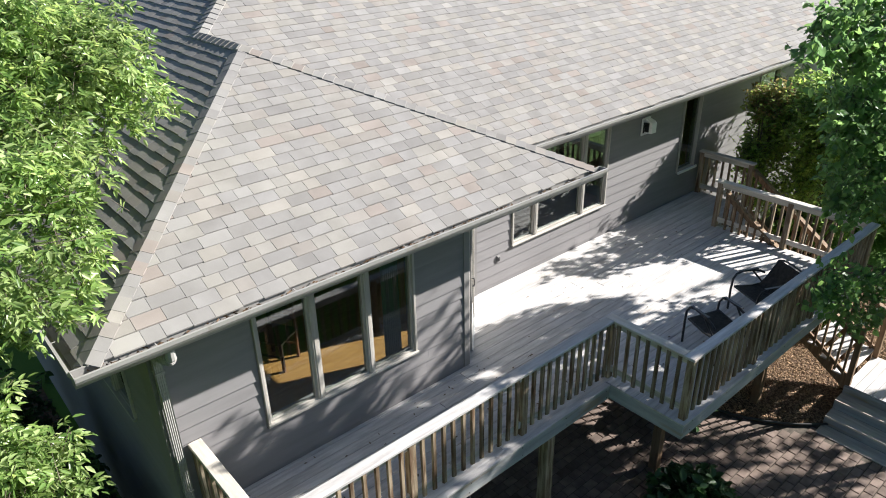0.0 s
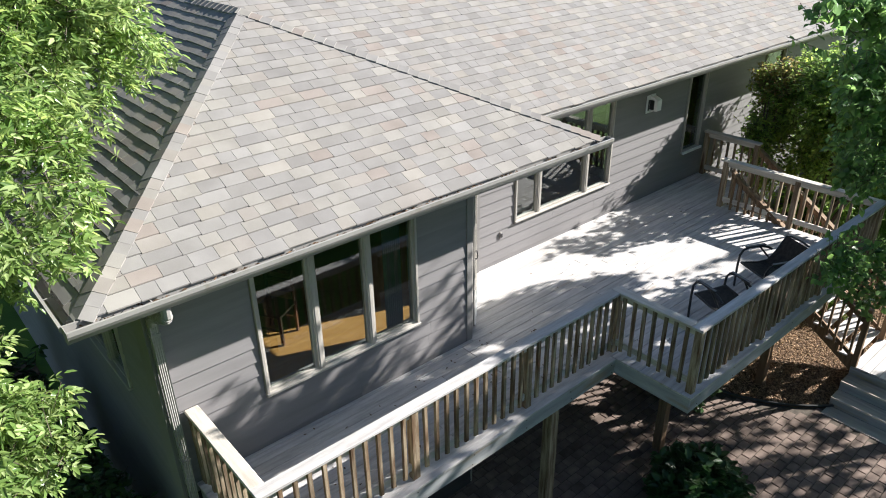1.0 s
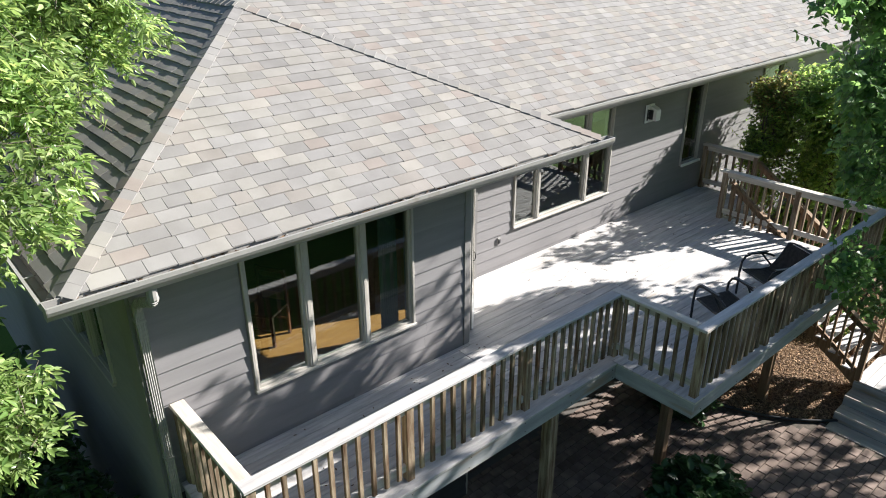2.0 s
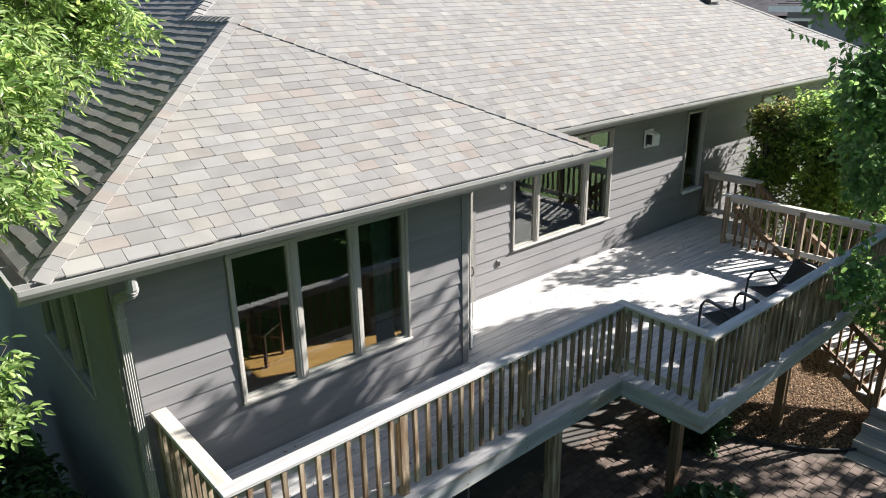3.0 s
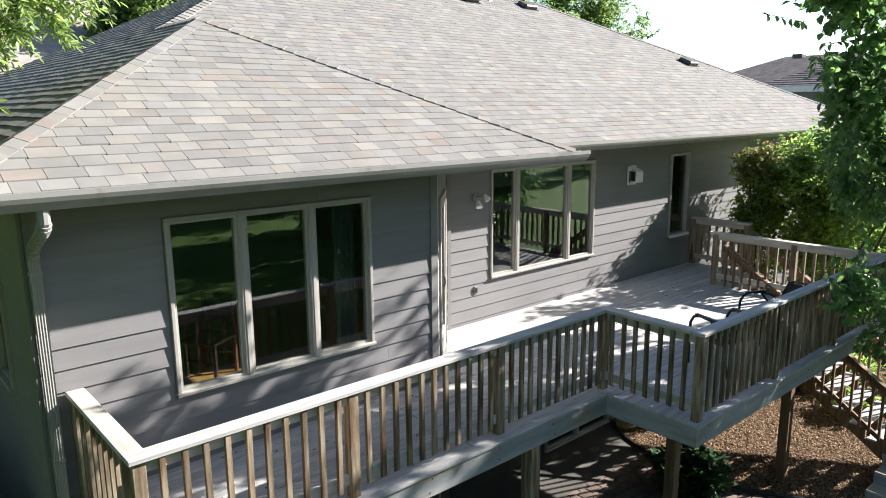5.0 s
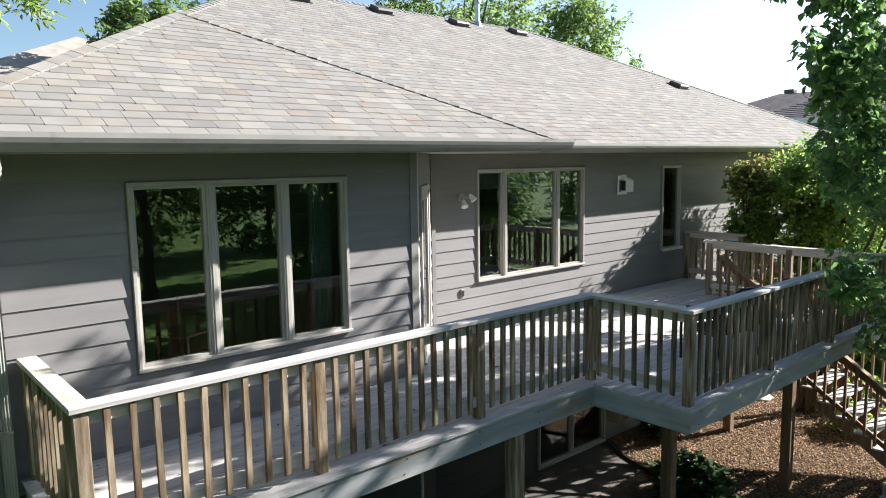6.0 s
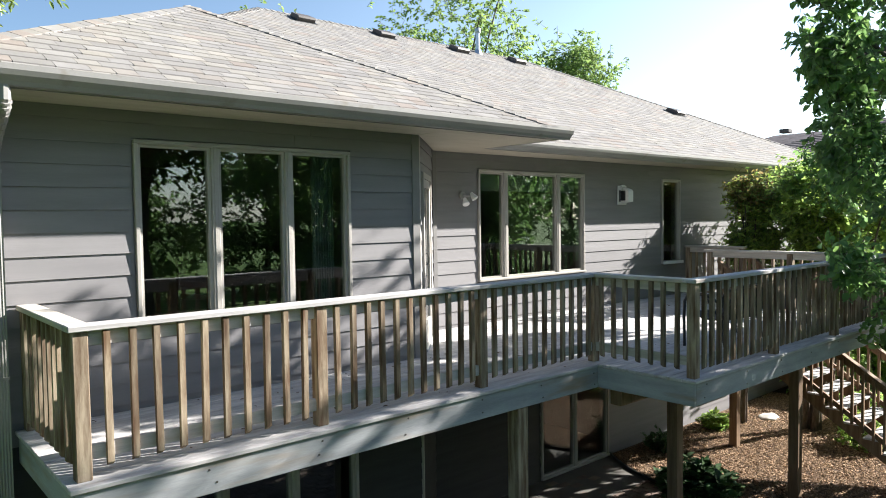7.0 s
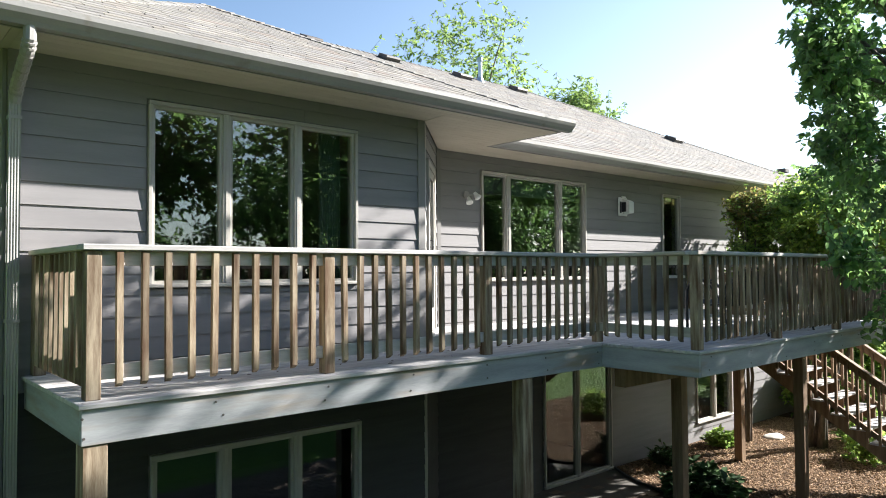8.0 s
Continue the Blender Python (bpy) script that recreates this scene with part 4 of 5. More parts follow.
def patio_chair(m):
    c = thing("patio_chair", "black metal patio chair with sling seat on the deck", "chair", m, group="patio chairs")
    for s in (-0.29, 0.29):
        bm = bmesh.new()
        tube(bm, [(s, -0.30, 0.0), (s, -0.31, 0.35), (s, -0.30, 0.52), (s, -0.25, 0.60), (s, -0.15, 0.63), (s, 0.02, 0.62), (s, 0.17, 0.585), (s, 0.25, 0.54)], 0.017, 8)
        part("arm_frame", bm, DARKMETAL, c)
        bm = bmesh.new()
        tube(bm, [(s * 0.93, -0.27, 0.40), (s * 0.93, 0.05, 0.36), (s * 0.93, 0.2, 0.37), (s * 0.93, 0.32, 0.50), (s * 0.93, 0.46, 0.73)], 0.015, 8)
        part("side_frame", bm, DARKMETAL, c)
        bm = bmesh.new()
        tube(bm, [(s, 0.34, 0.0), (s * 0.96, 0.22, 0.40), (s, 0.02, 0.62)], 0.014, 8)
        part("rear_leg", bm, DARKMETAL, c)
        part("arm_pad", block(s - 0.026, s + 0.026, -0.22, 0.12, 0.628, 0.648, 0.006), DARKMETAL, c)
    bm = bmesh.new()
    path = [(-0.28, 0.405), (-0.1, 0.375), (0.05, 0.355), (0.15, 0.36), (0.21, 0.40), (0.32, 0.505), (0.46, 0.735)]
    rows = []
    for y, z in path:
        sag = 0.012 if -0.2 < y < 0.2 else 0.0
        rows.append([[bm.verts.new((x, y, z - sag * (1 - (x / 0.26) ** 2) - t)) for x in (-0.262, -0.13, 0.0, 0.13, 0.262)] for t in (0.0, 0.006)])
    for a, b in zip(rows, rows[1:]):
        for k in range(4):
            bm.faces.new((a[0][k], a[0][k + 1], b[0][k + 1], b[0][k]))
            bm.faces.new((a[1][k + 1], a[1][k], b[1][k], b[1][k + 1]))
    part("sling", bm, SLING, c, "black woven sling")
    bm = bmesh.new()
    tube(bm, [(-0.27, 0.46, 0.72), (-0.2, 0.48, 0.75), (0, 0.485, 0.76), (0.2, 0.48, 0.75), (0.27, 0.46, 0.72)], 0.015, 8)
    part("back_bar", bm, DARKMETAL, c)
    bm = bmesh.new()
    tube(bm, [(-0.27, -0.27, 0.395), (0.27, -0.27, 0.395)], 0.013, 8)
    part("front_bar", bm, DARKMETAL, c)
    return c


patio_chair(pose(5.80, -2.07, 0, 0, 0, 162))
patio_chair(pose(7.06, -2.06, 0, 0, 0, 245))
v = thing("wall_vent_box", "white louvred vent box on the grey siding", "vent box", pose(8.62, BY - 0.026, 1.72))
part("back_plate", block(-0.13, 0.13, -0.02, 0.0, 0.0, 0.33, 0.006), WHITE, v)
bm = extrude([(-0.021, 0.03), (-0.16, 0.05), (-0.16, 0.24), (-0.12, 0.27), (-0.021, 0.30)], 0, -0.02, 0.12)
part("hood", bm, WHITE, v)
part("slot", block(-0.095, -0.06, -0.028, -0.0205, 0.05, 0.25), DARKMETAL, v, "dark slot")
part("slot", block(-0.045, -0.022, -0.10, -0.0205, 0.07, 0.24), DARKMETAL, v, "dark slot")
part("top_bracket", block(-0.06, 0.05, -0.05, -0.0205, 0.31, 0.345, 0.004), WHITE, v)

l = thing("wall_flood_light", "double white flood light on the grey siding", "wall lamp", pose(4.82, BY - 0.026, 1.84))
bm = bmesh.new()
tube(bm, [(0, 0, 0), (0, -0.03, 0)], 0.055, 14)
part("base", bm, GUTTER, l)
for s, q in ((-1, (-0.04, -0.12, -0.09)), (1, (0.13, -0.10, -0.01))):
    bm = bmesh.new()
    tube(bm, [(0, -0.03, 0), (q[0] * 0.5, -0.06, q[2] * 0.3), (q[0], -0.075, q[2] * 0.6)], 0.012, 8)
    part("arm", bm, GUTTER, l)
    bm = bmesh.new()
    e = Vector(q)
    dv = Vector((0.25 * s, -0.5, -0.75)).normalized()
    tube(bm, [e - dv * 0.06, e - dv * 0.02, e + dv * 0.04, e + dv * 0.05], [0.022, 0.032, 0.052, 0.038], 14)
    part("bulb", bm, WHITE, l, "white lamp bulb")

o = thing("outlet_box", "small grey outdoor outlet cover on the siding", "outlet", pose(4.83, BY - 0.026, 0.43))
part("cover", block(-0.03, 0.03, -0.016, 0.02, 0, 0.11, 0.005), CORNER, o)
part("flap", block(-0.022, 0.022, -0.024, -0.0165, 0.02, 0.095, 0.003), DARKMETAL, o)

# ---- plants ----


def leaf_cloud(centres, along, normal, length, width, bend=0.18):
    """Pointed, folded leaves: arrays of vertices and triangles."""
    n = len(centres)
    along = along / np.linalg.norm(along, axis=1, keepdims=True)
    side = np.cross(along, normal)
    side /= np.linalg.norm(side, axis=1, keepdims=True) + 1e-9
    up = np.cross(side, along)
    length, width = length[:, None], width[:, None]
    verts = np.empty((n, 6, 3))
    verts[:, 0] = centres
    verts[:, 1] = centres + along * length * 0.32 + side * width * 0.5 + up * width * bend
    verts[:, 2] = centres + along * length * 0.70 + side * width * 0.36 + up * width * bend * 0.6
    verts[:, 3] = centres + along * length - up * length * 0.10
    verts[:, 4] = centres + along * length * 0.70 - side * width * 0.36 + up * width * bend * 0.6
    verts[:, 5] = centres + along * length * 0.32 - side * width * 0.5 + up * width * bend
    base = (np.arange(n) * 6)[:, None]
    tri = np.array([[0, 1, 2], [0, 2, 3], [0, 3, 4], [0, 4, 5]])
    return verts.reshape(-1, 3), (base[:, :, None] + tri[None]).reshape(-1, 3)


def in_house(p):
    """True inside the house or close to its roof."""
    x, y, z = p[:, 0], p[:, 1], p[:, 2]
    wing = (x > AX0 - 0.22) & (x < AX1 + 0.1) & (y > AY - 0.22)
    top_w = EAVE + PITCH * np.minimum(np.minimum(x - AX0, AX1 - x), y - AY) + 0.10
    main = (x > AX0 - 0.1) & (x < EX1 + 0.2) & (y > BE - 0.2)
    top_m = EAVE + PITCH * np.minimum(y - BE, 99) + 0.10
    walls = (x > WX0 - 0.1) & (y > -0.1) & (x < WX1 + 0.1) | (y > BY - 0.08) & (x > WX0) & (x < BX1)
    return (wing & (z < top_w) & (z > 2.3)) | (main & (z < top_m) & (z > 2.3)) | (walls & (z <= 2.3))


def near_deck(p):
    """True where the deck, its railings and stairs stand."""
    x, y, z = p[:, 0], p[:, 1], p[:, 2]
    return (x > -1.02) & (x < 9.5) & (y > -2.70) & (z > -0.6) & (z < 1.0) | (x > 9.35) & (x < 10.85) & (y > -2.9) & (y < 1.3) & (z < 1.0 + 0.68 * np.minimum(y, 0)) & (z > -2.2 + 0.0 * z)


def spray(rng, crowns, count, reach, gaps, freq):
    """Twig ends in the crowns, denser near the outside, thinned into clumps."""
    weights = np.array([(c[1][0] * c[1][1] + c[1][0] * c[1][2] + c[1][1] * c[1][2]) * (c[2] if len(c) > 2 else 1.0) for c in crowns])
    which = rng.choice(len(crowns), size=count * 3, p=weights / weights.sum())
    d = rng.normal(size=(count * 3, 3))
    d /= np.linalg.norm(d, axis=1, keepdims=True)
    r = rng.uniform(0.12, 1.0, size=(count * 3, 1)) ** 0.42 * (1 + 0.10 * rng.normal(size=(count * 3, 1)))
    mid = np.array([c[0] for c in crowns])[which]
    rad = np.array([c[1] for c in crowns])[which]
    p = mid + d * r * rad
    ph = rng.uniform(0, 6.28, size=(6, 3))
    field = sum(np.sin(p @ (freq * v / np.linalg.norm(v) * k) + f[0]) for v, f, k in zip(rng.normal(size=(6, 3)), ph, (1, 1.3, 1.7, 2.1, 2.6, 3.1)))
    ok = field > gaps
    return p[ok][:count], d[ok][:count]


def tree(name, label, base, crowns, sprays, per, leaf, mat, trunk=0.12, stems=1, seed=1, gaps=-1.2, freq=2.2, twig=0.35, pinnate=False, clear=None,
         category="tree", tips=None, droop=0.25, limbs=9, group=""):
    """A plant of tapered stems, limbs, twigs and single leaves."""
    rng = np.random.default_rng(seed)
    t = thing(name, label, category, pose(*base), group=group)
    b = np.array(base)
    p, d = spray(rng, crowns, sprays, twig, gaps, freq)
    if clear is not None:
        ok = ~clear(p)
        p, d = p[ok], d[ok]
    centre = np.mean([c[0] for c in crowns], axis=0)
    top = max(c[0][2] for c in crowns)
    for s in range(stems):
        lean = rng.normal(size=2) * (0.25 if stems > 1 else 0.06)
        fork = np.array([b[0] + (centre[0] - b[0]) * 0.35 + lean[0], b[1] + (centre[1] - b[1]) * 0.35 + lean[1], b[2] + 0.55 * (top - b[2])])
        end = np.array([centre[0] + lean[0] * 2, centre[1] + lean[1] * 2, top])
        pts = [b + np.array([lean[0], lean[1], 0]) * 0.25 - b]
        for k in np.linspace(0.15, 1.0, 8):
            q = (1 - k) ** 2 * b + 2 * k * (1 - k) * fork + k * k * end
            pts.append(q - b + rng.normal(size=3) * 0.03)
        bm = bmesh.new()
        tube(bm, [tuple(v) for v in pts], [trunk * 1.25] + [trunk * (1 - 0.85 * k) for k in np.linspace(0.1, 1, 8)], 9)
        part("trunk", bm, BARK, t, smooth=True)
    for i in range(limbs):
        k = rng.uniform(0.35, 0.9)
        start = (1 - k) ** 2 * b + 2 * k * (1 - k) * fork + k * k * end
        goal = p[rng.integers(len(p))] if len(p) else end
        midp = (start + goal) / 2 + np.array([0, 0, 0.18 * np.linalg.norm(goal - start)])
        pts = [(1 - q) ** 2 * start + 2 * q * (1 - q) * midp + q * q * goal - b for q in np.linspace(0, 1, 7)]
        bm = bmesh.new()
        tube(bm, [tuple(v) for v in pts], [trunk * 0.42 * (1 - 0.85 * q) + 0.004 for q in np.linspace(0, 1, 7)], 6)
        part("limb", bm, BARK, t, smooth=True)
    # twigs
    out = d * 0.7 + rng.normal(size=d.shape) * 0.55
    out[:, 2] -= droop
    out /= np.linalg.norm(out, axis=1, keepdims=True)
    start = p - out * twig
    side = np.cross(out, np.array([0.3, 0.2, 1.0]))
    side /= np.linalg.norm(side, axis=1, keepdims=True)
    other = np.cross(out, side)
    r = 0.004 if twig < 0.6 else 0.012
    ring = [side, -0.5 * side + 0.866 * other, -0.5 * side - 0.866 * other]
    tv = np.stack([start + r * q for q in ring] + [p + 0.3 * r * q for q in ring], axis=1)
    tf = np.array([[0, 1, 4, 3], [1, 2, 5, 4], [2, 0, 3, 5]])
    faces = ((np.arange(len(p)) * 6)[:, None, None] + tf[None]).reshape(-1, 4)
    me = arrays_mesh("twigwork", tv.reshape(-1, 3) - b, faces)
    me.materials.append(BARK)
    ob = new("twigwork", me)
    tagged(ob, kind="stuff")
    ob.parent = t
    # leaves
    m = len(p)
    f = rng.uniform(0.0, 1.05, size=(m, per))
    pos = start[:, None] + out[:, None] * (f * twig)[:, :, None]
    sgn = np.where(rng.random((m, per)) < 0.5, -1.0, 1.0)[:, :, None]
    a = side[:, None] * sgn + out[:, None] * 0.55 + rng.normal(size=(m, per, 3)) * 0.35
    a[:, :, 2] -= droop
    nrm = np.array([0, 0, 1.0]) + rng.normal(size=(m, per, 3)) * 0.55
    pos, a, nrm = pos.reshape(-1, 3), a.reshape(-1, 3), nrm.reshape(-1, 3)
    if pinnate:
        # each leaf is a stalk with five leaflets
        a /= np.linalg.norm(a, axis=1, keepdims=True)
        sd = np.cross(a, nrm)
        sd /= np.linalg.norm(sd, axis=1, keepdims=True)
        sets = []
        for q, s in ((0.25, 1), (0.25, -1), (0.62, 1), (0.62, -1), (1.0, 0)):
            sets.append((pos + a * leaf[0] * 1.6 * q, a * (0.75 if s else 1.0) + sd * s * 0.8 + rng.normal(size=a.shape) * 0.12, nrm + rng.normal(size=a.shape) * 0.2))
        pos, a, nrm = (np.concatenate([q[i] for q in sets]) for i in range(3))
    if clear is not None:
        ok = ~clear(pos)
        pos, a, nrm = pos[ok], a[ok], nrm[ok]
    size = rng.uniform(0.65, 1.2, size=len(pos))
    young = np.zeros(len(pos), bool)
    if tips is not None:
        young = (pos[:, 2] > tips[0] + 0.15 * rng.normal(size=len(pos))) & (rng.random(len(pos)) < tips[1])
    for sel, mm, nm in ((~young, mat, "crown"), (young, LEAF_TIP, "young_growth")):
        if sel.sum() == 0:
            continue
        v, fc = leaf_cloud(pos[sel], a[sel], nrm[sel], leaf[0] * size[sel], leaf[1] * size[sel])
        me = arrays_mesh(nm, v - b, fc)
        me.materials.append(mm)
        ob = new(nm, me)
        tagged(ob, kind="stuff")
        ob.parent = t
    return t


def blocked(p):
    return in_house(p) | near_deck(p)


tree("ash_tree", "leafy green ash tree beside the house corner", (-3.6, 1.2, GROUND),
     [((-1.15, 1.6, 4.35), (1.2, 1.5, 0.90), 1.3), ((-1.85, -0.1, 3.60), (0.80, 0.90, 0.80), 1.1), ((-2.58, -0.80, 2.10), (0.80, 0.75, 0.52), 0.85), ((-3.3, 0.5, 3.6), (1.3, 1.6, 1.5), 0.45), ((-4.3, 2.2, 2.4), (1.4, 2.4, 2.4), 0.7),
      ((-1.15, 3.4, 4.9), (1.0, 1.4, 0.9), 1.0)],
     4700, 6, (0.088, 0.033), LEAF_ASH, trunk=0.14, seed=4, gaps=0.5, freq=3.6, twig=0.28, pinnate=True, clear=blocked, limbs=12)
tree("linden_tree", "dark green broad-leaved tree overhanging the stairs", (10.6, -4.9, GROUND),
     [((10.6, -3.9, 4.5), (1.9, 1.3, 2.0), 0.30), ((11.0, -2.7, 4.0), (0.8, 0.5, 1.0), 0.9), ((9.3, -2.5, 3.6), (0.6, 0.5, 0.8), 0.3), ((9.6, -3.0, 1.7), (1.2, 0.6, 1.0), 0.8), ((11.5, -1.3, 2.4), (0.8, 0.6, 1.1), 0.7),
      ((6.8, -2.85, 4.3), (1.7, 0.40, 0.65), 0.9), ((7.3, -2.85, 3.3), (1.4, 0.40, 0.70), 0.9), ((7.8, -2.85, 2.25), (1.3, 0.38, 0.70), 0.8), ((7.2, -3.05, 0.80), (1.1, 0.28, 0.40), 0.5), ((8.3, -3.1, 0.2), (1.1, 0.3, 0.7), 0.35)],
     2200, 9, (0.105, 0.078), LEAF_LINDEN, trunk=0.13, seed=9, gaps=-0.2, freq=3.4, twig=0.40, clear=blocked, limbs=16, droop=0.5)
tree("multi_stem_tree", "light green multi-stemmed tree behind the stairs", (12.2, -0.5, GROUND),
     [((12.3, -0.6, 1.60), (1.15, 0.85, 1.05), 0.9), ((13.8, -1.1, 1.85), (1.2, 1.0, 0.9), 0.8), ((15.5, -1.2, 1.3), (1.2, 0.9, 0.9), 0.5), ((12.7, 0.3, 1.55), (0.6, 0.5, 0.85), 0.5), ((12.9, -0.3, 0.3), (1.1, 0.8, 0.9), 0.7)],
     3500, 8, (0.095, 0.06), LEAF_SHRUB, trunk=0.06, stems=4, seed=14, gaps=-0.6, freq=2.8, twig=0.36, clear=blocked, limbs=10)
tree("shrub", "bushy green shrub with yellow tips against the siding", (11.75, 0.55, GROUND),
     [((11.65, 0.40, 1.75), (0.50, 0.45, 0.62)), ((12.1, 0.45, 1.25), (0.75, 0.55, 0.95)), ((11.35, 0.35, 0.95), (0.45, 0.42, 0.60), 0.8), ((12.0, 0.45, 0.1), (0.8, 0.55, 0.9), 0.6)],
     1350, 9, (0.085, 0.05), LEAF_SHRUB, trunk=0.04, stems=3, seed=17, gaps=0.3, freq=5.0, twig=0.42, clear=blocked, category="shrub", tips=(1.7, 0.7), limbs=6)
tree("low_shrub", "low leafy plant on the edge of the paving", (5.2, -2.45, GROUND),
     [((5.2, -2.45, GROUND + 0.35), (0.75, 0.6, 0.42))], 420, 7, (0.17, 0.10), LEAF_LOW, trunk=0.015, stems=3, seed=20, gaps=-1.8, twig=0.2, category="shrub", limbs=3, droop=-0.2)
tree("low_shrub", "low leafy plant beside the mulch bed", (7.1, -0.95, GROUND),
     [((7.3, -0.95, GROUND + 0.30), (0.65, 0.55, 0.38))], 300, 7, (0.17, 0.10), LEAF_LOW, trunk=0.015, stems=3, seed=21, gaps=-1.8, twig=0.2, category="shrub", limbs=3, droop=-0.2)
for k, (x, y, r, s) in enumerate(((9.1, 0.75, 0.3, 0.10), (11.0, 0.75, 0.28, 0.12), (11.9, -1.6, 0.5, 0.12), (13.2, -1.1, 0.6, 0.14))):
    tree("low_shrub", "small green garden plant beside the house wall", (x, y, GROUND), [((x, y, GROUND + r * 0.6), (r, r, r * 0.7))], int(160 + 260 * (r > 0.7)), 6, (s, s * 0.45),
         LEAF_LOW if x < 10 else LEAF_SHRUB, trunk=0.012, stems=2, seed=30 + k, gaps=-1.6, twig=0.18, category="shrub", limbs=2, droop=-0.2, clear=in_house)
for k, (x, y, top) in enumerate(((-1.75, 0.9, 0.15), (-1.9, 2.3, 0.2), (-2.1, -0.6, -0.9), (-2.9, 0.9, -0.6), (-2.7, -1.9, -1.5), (-3.6, 2.6, 0.0), (-3.0, 4.2, 0.3), (-2.0, 4.0, 0.2), (-4.4, 1.2, -0.3), (-4.6, 4.4, 0.5), (-2.4, 6.2, 0.6))):
    half = 0.5 * (top - GROUND)
    tree("side_shrub", "dark green leafy shrub in the shade of the side wall", (x, y, GROUND), [((x, y, GROUND + half), (0.6, 0.75, half))], 520, 7, (0.12, 0.055),
         LEAF_LOW, trunk=0.02, stems=3, seed=90 + k, gaps=-1.4, twig=0.22, category="shrub", limbs=3, clear=blocked)
for k, (x, y, top) in enumerate(((16.6, 0.2, -0.3), (17.6, -1.2, 0.0), (18.6, 0.4, 0.8), (18.8, 2.2, 1.4), (20.4, -0.8, 0.6), (20.6, 1.4, 1.3), (15.2, 0.4, -1.2), (17.9, 3.9, 1.5), (21.5, -3.0, 0.2))):
    half = 0.5 * (top - GROUND)
    tree("hedge_shrub", "sunlit light green garden shrub at the lawn's edge", (x, y, GROUND), [((x, y, GROUND + half), (1.0, 1.0, half))], 700, 8, (0.13, 0.075),
         LEAF_SHRUB, trunk=0.03, stems=4, seed=120 + k, gaps=-1.5, freq=2.6, twig=0.3, category="shrub", limbs=4, clear=in_house, group="shrubs beyond the lawn")
far = (((22.0, 20.0), 14.6, 4.3), ((30.5, 19.5), 11.8, 2.7), ((24.0, 21.0), 10.5, 3.0), ((14.0, 27.0), 12.0, 3.2), ((7.0, 20.0), 8.3, 1.5), ((-9.0, 13.0), 8.0, 2.6))
for k, ((x, y), h, r) in enumerate(far):
    z = h - r * 1.1
    tree("background_tree", "sunlit green tree behind the house", (x, y, GROUND),
         [((x, y, z), (r, r, r * 1.1)), ((x + r * 0.5, y - 0.3 * r, z - r * 0.8), (r * 0.8, r * 0.8, r * 0.8)), ((x - r * 0.6, y, z - r * 0.7), (r * 0.7, r * 0.7, r * 0.9))],
         1500, 9, (0.24, 0.12), LEAF_FAR, trunk=0.22, seed=50 + k, gaps=-0.5, freq=1.3, twig=0.8, limbs=10, group="background trees")
# out of view: some trees mirrored in the windows, others added only to cast shade
yard = (((1.0, -19.0), 7.4, 2.4), ((7.0, -21.0), 8.6, 2.7, 0.5), ((13.0, -17.0), 8.6, 3.0, 0.45), ((21.0, -26.0), 9.0, 2.8), ((24.0, -19.0), 11.0, 3.5), ((-6.0, -20.0), 9.0, 3.0), ((16.5, -24.0), 11.0, 3.4), ((-10.0, -9.0), 9.5, 3.2), ((-9.5, 1.5), 9.5, 3.2), ((-13.0, -16.0), 11.0, 3.4), ((13.4, -7.3), 8.1, 2.8, 0.45), ((15.0, -12.0), 7.0, 2.6), ((27.0, -24.0), 9.5, 3.6), ((10.5, -9.7), 5.0, 2.4))
yard += tuple(((-14.0 + 8.0 * k, -33.0 - 3.0 * (k % 2)), 7.5 + 1.4 * (k % 3), 3.6) for k in range(9))
for k, ((x, y), h, r, *more) in enumerate(yard):
    z, drop = h - r * 1.1, (0.3 if more else 1.0)
    tree("offscreen_tree", "green yard tree out of view, for window reflections and shade", (x, y, GROUND),
         [((x, y, z), (r, r, r * 1.15)), ((x + r * 0.5, y + 0.3 * r, z - r * drop), (r * 0.9, r * 0.9, r * 0.9)), ((x - r * 0.6, y, z - r * 0.9 * drop), (r * 0.8, r * 0.8, r))] + ([] if more else [((x, y + 1.0, GROUND + 1.6), (r * 1.25, r * 0.6, 2.2))]),
         int(1700 * (more[0] if more else 1.0)), 9, (0.28, 0.16), LEAF_LINDEN, trunk=0.2, seed=70 + k, gaps=-0.5, freq=1.2, twig=0.8, limbs=9, group="yard trees")

# ---- neighbouring house ----
nh = thing("neighbour_house", "blue-grey neighbouring house with dark shingle roof", "house", pose(26.0, 0, 0))
part("wall", block(0, 9, 0.5, 6.9, GROUND, 3.62), NSIDING, nh)
part("wall", block(2.2, 11, 6.901, 13.5, GROUND, 3.2), NSIDING, nh)


def hip(x0, x1, y0, y1, z, pitch):
    r = min(x1 - x0, y1 - y0) / 2
    bm = bmesh.new()
    c = [bm.verts.new(p) for p in ((x0, y0, z), (x1, y0, z), (x1, y1, z), (x0, y1, z))]
    cx = 0.5 * (x0 + x1)
    k = [bm.verts.new((cx, y0 + r, z + r * pitch)), bm.verts.new((cx, y1 - r, z + r * pitch))]
    for f in ((c[0], c[1], k[0]), (c[1], c[2], k[1], k[0]), (c[2], c[3], k[1]), (c[3], c[0], k[0], k[1]), (c[3], c[2], c[1], c[0])):
        bm.faces.new(f)
    return bm


